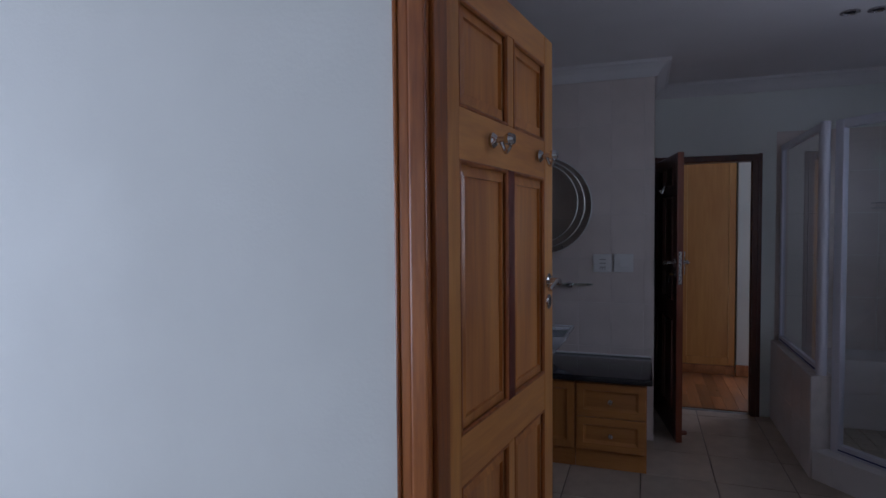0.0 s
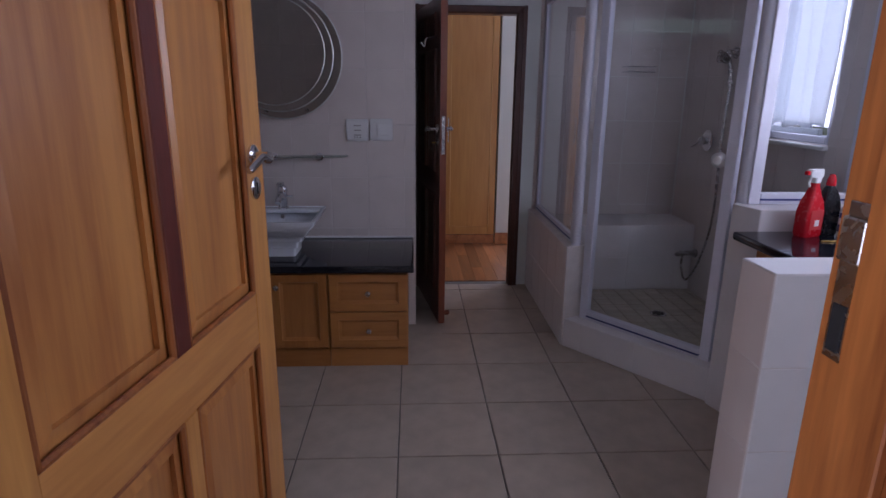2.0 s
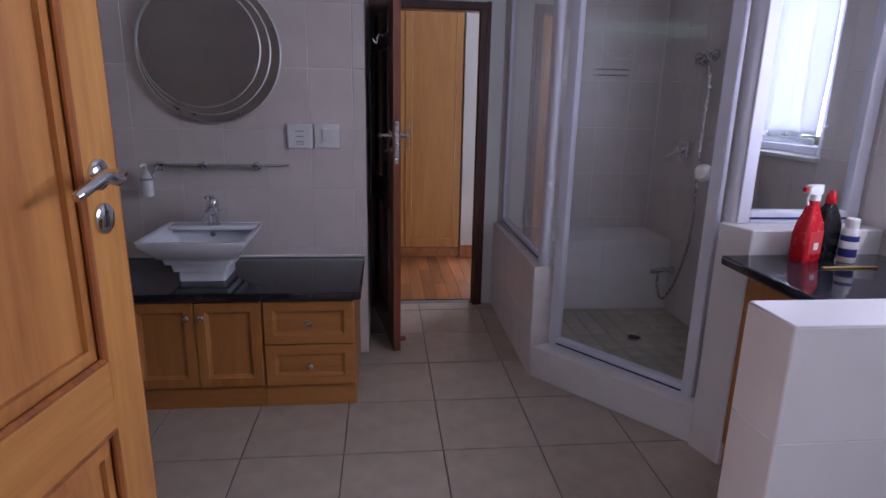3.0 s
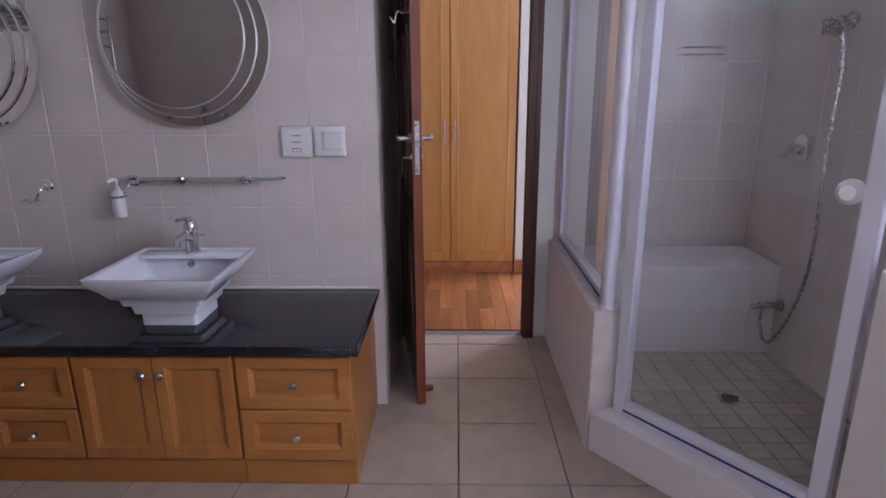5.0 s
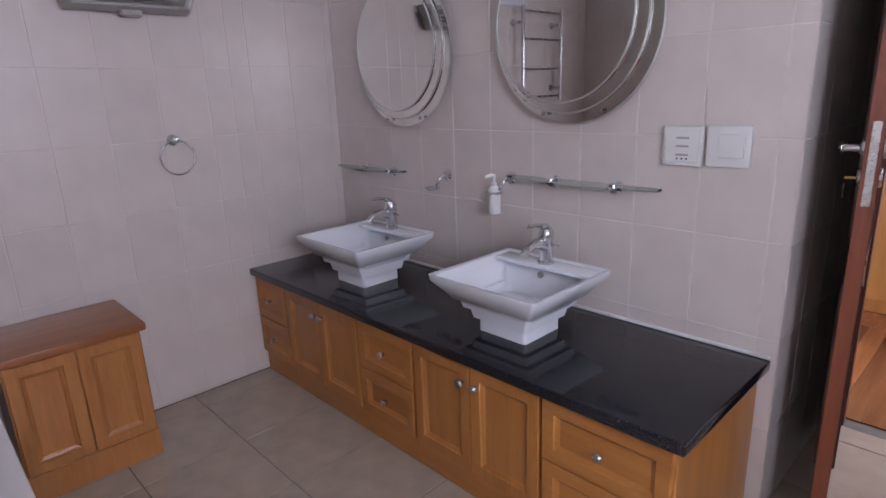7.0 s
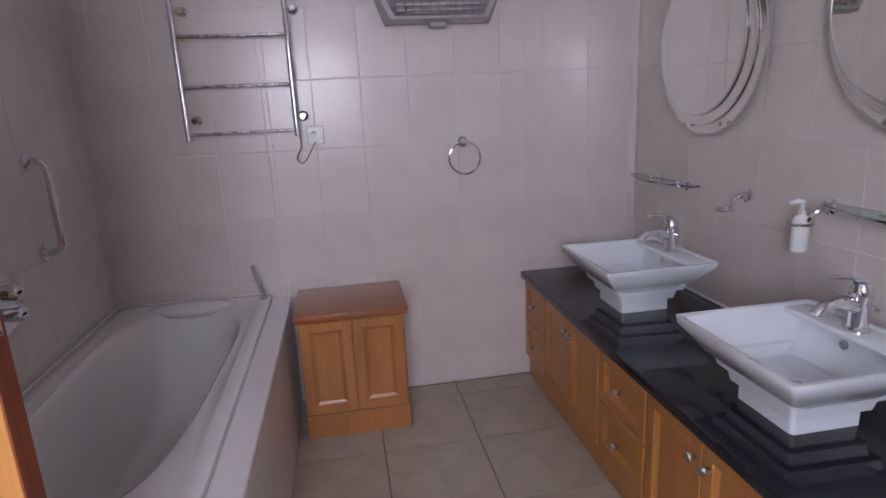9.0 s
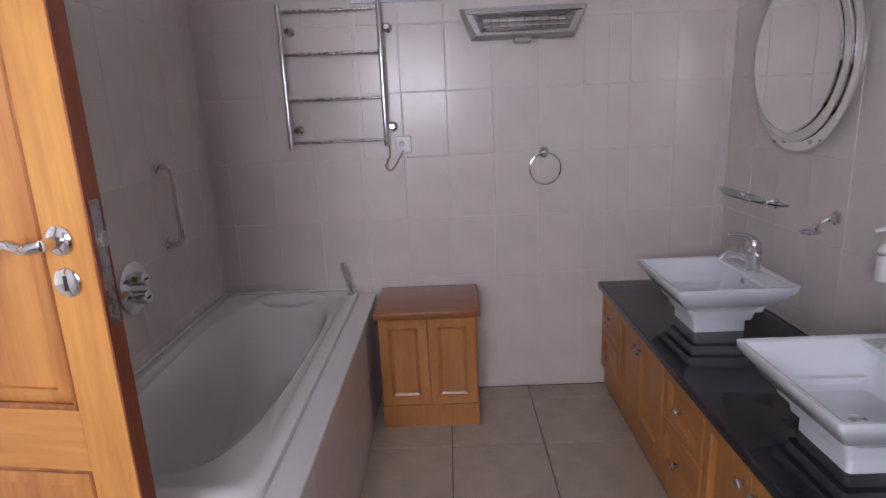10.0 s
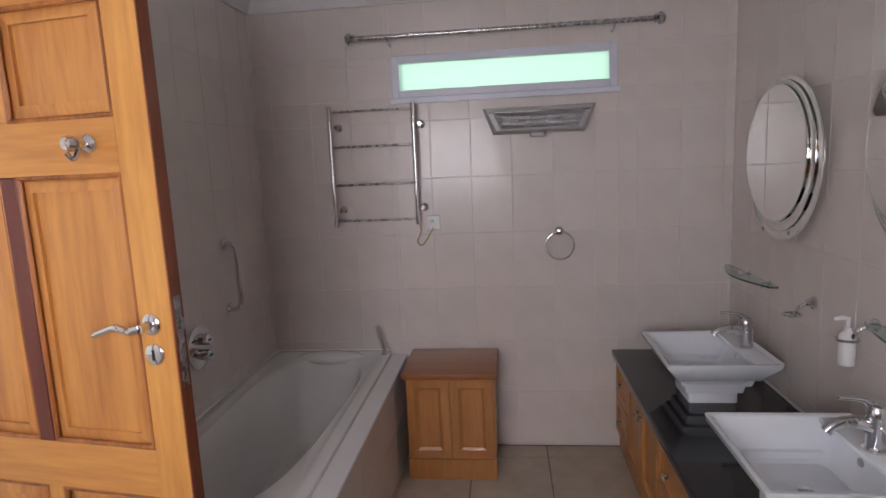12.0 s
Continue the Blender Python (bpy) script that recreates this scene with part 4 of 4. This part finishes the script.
for z in (.035, -.035):
    k = part("control", lathe([(.026, .01), (.026, .05), (.02, .056), (0, .056)], at(0, 0, z, TO_Y.inverted()), 18), CHROME, bm_, "", True)
    part("lever", box(-.012, .045, .04, .056, z - .008, z + .008, .004), CHROME, k)

# ---- linen bench ----
bench = thing("linen_box", (WX + .003, 6.175, 0), 0, "low oak laundry cabinet with two framed doors and a lid", "cabinet")
part("body", box(0, .36, .006, .458, .0, .55, .002), BENCHWOOD, bench)
part("plinth", box(.3605, .372, .004, .46, 0, .115, .003), BENCHWOOD, bench)
part("lid", box(0, .40, -.008, .475, .552, .585, .009, seg=2), BENCHTOP, bench, "dark glossy oak lid", True)
for y0, y1 in ((.012, .23), (.234, .452)):
    def bring(i, x, a=y0, b=y1):
        return [Vector((x, a + i, .12 + i)), Vector((x, b - i, .12 + i)), Vector((x, b - i, .545 - i)), Vector((x, a + i, .545 - i))]
    part("door", loft([bring(0, .3605), bring(0, .375), bring(.003, .378), bring(.042, .378), bring(.045, .373), bring(.055, .368), bring(.058, .365)], None, True, True), BENCHWOOD, bench)

# ---- counter nook behind the half wall ----
nook = thing("counter_cabinet", (2.49, 5.95, 0), 0, "oak cabinet beside the shower wall", "cabinet")
part("body", box(0, EX - 2.495, 0, .776, .0, .845, .002), CAB, nook)
for y0, y1 in ((.008, .384), (.392, .768)):
    part("door", box(-.018, -.001, y0, y1, .11, .83, .004), CAB, nook)
ct = thing("granite_worktop", (2.365, 5.95, .846), 0, "polished black granite counter top", "countertop")
part("slab", box(0, EX - 2.368, 0, .778, 0, .034, .009, seg=3), GRANITE, ct, "", True)


def spray_bottle(x, y, z, rz):
    t = thing("spray_bottle", (x, y, z), rz, "red cleaning spray bottle with a white trigger head", "bottle")
    part("body", loft([rounded(0, 0, .045, .028, 0, .012), rounded(0, 0, .05, .031, .01, .014), rounded(0, 0, .05, .031, .1, .014), rounded(0, 0, .04, .028, .14, .014), rounded(0, 0, .03, .022, .165, .014), rounded(0, 0, .018, .016, .20, .012), rounded(0, 0, .015, .015, .215, .012)], None, True, True), REDPLASTIC, t, "", True)
    h = part("trigger_head", loft([rounded(0, 0, .018, .016, .215, .01), rounded(0, 0, .018, .016, .235, .01), rounded(-.01, 0, .04, .014, .24, .008), rounded(-.008, 0, .036, .013, .268, .008)], None, True, True), PLASTIC, t, "white trigger head", True)
    part("trigger", tube([(-.03, 0, .24), (-.038, 0, .22), (-.03, 0, .2)], .005, 8), PLASTIC, h)
    part("nozzle", box(-.062, -.046, -.008, .008, .247, .263, .002), REDPLASTIC, h)
    lb = part("label", box(-.035, .035, -.0325, -.0305, .03, .11, .001), material("red_label", (0.6, 0.05, 0.05), 0.5), t)
    part("label_print", box(-.01, .015, -.0335, -.0325, .045, .07), PLASTIC, lb)


spray_bottle(2.625, 6.65, .8802, 20)
blk = thing("bleach_bottle", (2.71, 6.675, .8802), 10, "black bottle with a red cap", "bottle")
part("body", loft([rounded(0, 0, .04, .028, 0, .014), rounded(0, 0, .044, .03, .01, .014), rounded(0, 0, .044, .03, .12, .014), rounded(0, 0, .034, .026, .16, .014), rounded(0, 0, .015, .015, .2, .012)], None, True, True), BLACKPLASTIC, blk, "", True)
part("cap", lathe([(.016, .2), (.018, .205), (.016, .225), (.009, .245), (0, .245)]), REDPLASTIC, blk, "red cap", True)
wb = thing("pill_bottle", (2.77, 6.63, .8802), 0, "small white bottle with blue printing", "bottle")
part("body", lathe([(.026, 0), (.028, .004), (.028, .11), (.024, .12), (.018, .122), (0, .122)]), PLASTIC, wb, "", True)
part("cap", lathe([(.021, .122), (.021, .152), (.018, .155), (0, .155)], seg=28), PLASTIC, wb, "", True)
part("label", lathe([(.0285, .02), (.0287, .021), (.0287, .095), (.0285, .096)]), BLUEPRINT, wb, "blue printed band", True)
part("label_print", lathe([(.0288, .05), (.029, .051), (.029, .075), (.0288, .076)]), PLASTIC, wb, "", True)
sq_ = thing("squeegee", (2.72, 6.55, .8802), 0, "thin metal strip lying on the counter", "strip")
part("strip", box(-.1, .1, -.006, .006, 0, .005, .001), BRASS, sq_)

# ---- ceiling vents and passage window ----
for x, y in ((1.98, 7.27), (2.1, 7.27)):
    v = thing("ceiling_spot", (x, y, CEILING), 0, "small recessed ceiling spot, switched off", "ceiling light", "recessed ceiling spots")
    part("ring", lathe([(.045, 0), (.045, -.006), (.034, -.008), (.03, -.002)], seg=24), STEEL, v, "", True)
    part("bulb", lathe([(.03, -.001), (.02, -.004), (0, -.005)], seg=20), DARK, v)
window("window_4", 3.45, 9.4, 11.9, .3, 2.3, -1, GLASS, "tall passage window in a white frame", (10.2, 11.05))
pw = thing("passage_rail", (2.0, 9.97, .78), 0, "dark handle of a bright garden door", "handle")
part("grip", tube([(0, 0, 0), (.05, -.03, 0), (.12, -.03, -.01)], .012, 8), BLACKPLASTIC, pw)
part("stem", box(0, .03, -.03, .02, -.06, .02, .003), BLACKPLASTIC, pw)

# ---- tiles, planks and other pieces of the setting ----
TW, TH = 0.217, 0.305
VZ = lines(0, CEILING - 0.02, 0.63, TH)
f = setting("floor_tiling", "square beige ceramic floor tiles with grey joints", "floor")
fx, fy = lines(WX, EX, 1.385, 0.408), lines(4.875, IY + .02, 6.91, 0.41)


def under_things(x, y):
    in_shower = x > 2.15 and y > 6.98 and x + y > 9.65
    return in_shower or (y < SY - .1 and x < 0.3) or (y > NY + .1 and x < 0.95)


tile_field(f, (0, 0, -0.008), (1, 0, 0), (0, 1, 0), fx, fy, FTILE, d=0.008, gap=0.006, skip=under_things, soft=0.002)

wall_n = setting("wall_tiling_north", "glossy beige wall tiles behind the vanity", "wall")
tile_field(wall_n, (0, NY + .006, 0), (1, 0, 0), (0, 0, 1), lines(WX, SX - .002, 0.775, TW), VZ, WTILE)
wall_r = setting("wall_tiling_recess", "beige wall tiles on the return beside the inner door", "wall")
tile_field(wall_r, (SX - .006, 0, 0), (0, 1, 0), (0, 0, 1), lines(NY, IY, NY, TW), VZ, WTILE)
wall_w = setting("wall_tiling_west", "glossy beige wall tiles under the slot window", "wall")
wl, wz = sorted({*lines(SY, NY, 6.538, TW), WIN[0], WIN[1]}), sorted({*VZ, WIN[2], WIN[3]})
tile_field(wall_w, (WX - .006, 0, 0), (0, 1, 0), (0, 0, 1), wl, wz, WTILE,
           skip=lambda a, z: WIN[0] < a < WIN[1] and WIN[2] < z < WIN[3])
wall_b = setting("wall_tiling_bath", "beige wall tiles above the bath", "wall")
tile_field(wall_b, (0, SY - .006, 0), (-1, 0, 0), (0, 0, 1), lines(-0.44, -WX, -0.44, TW), [z for z in VZ if z > 0.6], WTILE)
wall_d = setting("wall_tiling_door", "beige wall tiles above the shower seat", "wall")
tile_field(wall_d, (0, IY + .004, 0), (1, 0, 0), (0, 0, 1), lines(1.92, EX, 1.92, TW), [z for z in VZ if z < 2.35], WTILE)
wall_e = setting("wall_tiling_east", "beige wall tiles round the two windows", "wall")
el = sorted({*lines(5.025, IY, 6.84, TW), *[h[k] for h in EWIN for k in (0, 1)]})
ez = sorted({*VZ, 1.2, 2.12})
tile_field(wall_e, (EX + .006, 0, 0), (0, -1, 0), (0, 0, 1), [-a for a in el[::-1]], ez, WTILE,
           skip=lambda a, z: any(h[0] < -a < h[1] and h[2] < z < h[3] for h in EWIN))

mosaic = setting("shower_floor_tiling", "small tan shower floor tiles", "floor")
sx, sy = lines(2.05, EX - .002, 2.05, 0.1), lines(6.95, 8.258, 6.95, 0.1)
tile_field(mosaic, (0, 0, 0.09), (1, 0, 0), (0, 1, 0), sx, sy, STILE, d=0.008, gap=0.005, skip=lambda x, y: (x - 2.1) * 0.62 + (y - 7.6) * 0.56 < 0.0)

low_l = setting("low_wall_tiling", "pale tiles on the low shower wall", "wall")
tile_field(low_l, (1.9, 0, 0), (0, -1, 0), (0, 0, 1), lines(-IY, -7.55, -7.55, TW), lines(0, LEFT_H, .29, TH), WHITE_TILE)
half_t = setting("half_wall_tiling", "pale tiles on the half-height partition", "wall")
hx = lines(1.945, EX - .002, 2.275, 0.33)
tile_field(half_t, (0, 5.79, 0), (1, 0, 0), (0, 0, 1), hx, lines(0, .992, .735, .25), WHITE_TILE)
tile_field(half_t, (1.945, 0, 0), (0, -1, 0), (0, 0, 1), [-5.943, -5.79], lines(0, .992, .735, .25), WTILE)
tile_field(half_t, (0, 0, .992), (1, 0, 0), (0, 1, 0), hx, [5.79, 5.943], WHITE_TILE)
front = bpy.data.objects["bath_surround"]
tile_field(front, (0, SY + BY, 0), (-1, 0, 0), (0, 0, 1), lines(-.488, 1.198, 0.1, .33), lines(0, BZ - .014, .29, .25), WTILE)

seat_t = bpy.data.objects["shower_seat"]
tile_field(seat_t, (0, 8.26, 0), (1, 0, 0), (0, 0, 1), lines(2.03, EX - .002, 2.2, .33), lines(.1, .555, .33, .25), WHITE_TILE)
tile_field(seat_t, (0, 0, .555), (1, 0, 0), (0, 1, 0), lines(2.03, EX - .002, 2.2, .33), [8.26, IY - .006], WHITE_TILE)
kerb_t = bpy.data.objects["shower_kerb"]
tile_field(kerb_t, (1.91, 7.542, 0), (0.6314, -0.7754, 0), (0, 0, 1), lines(0, .847, .12, .33), [0, KERB], WHITE_TILE)

planks = setting("floor_planks", "reddish varnished wooden floor planks", "floor")
row = 0
px = 0.0
while px < 3.4:
    start = IY + .1 - 0.37 * (row % 3)
    while start < 12.2:
        a, b = max(start, IY + .1), min(start + 1.1, 12.2)
        if b - a > 0.05:
            tile_field(planks, (0, 0, -0.01), (1, 0, 0), (0, 1, 0), [px, px + 0.09], [a, b], PLANK, d=0.01, gap=0.0015, soft=0.001)
        start += 1.1
    px += 0.09
    row += 1
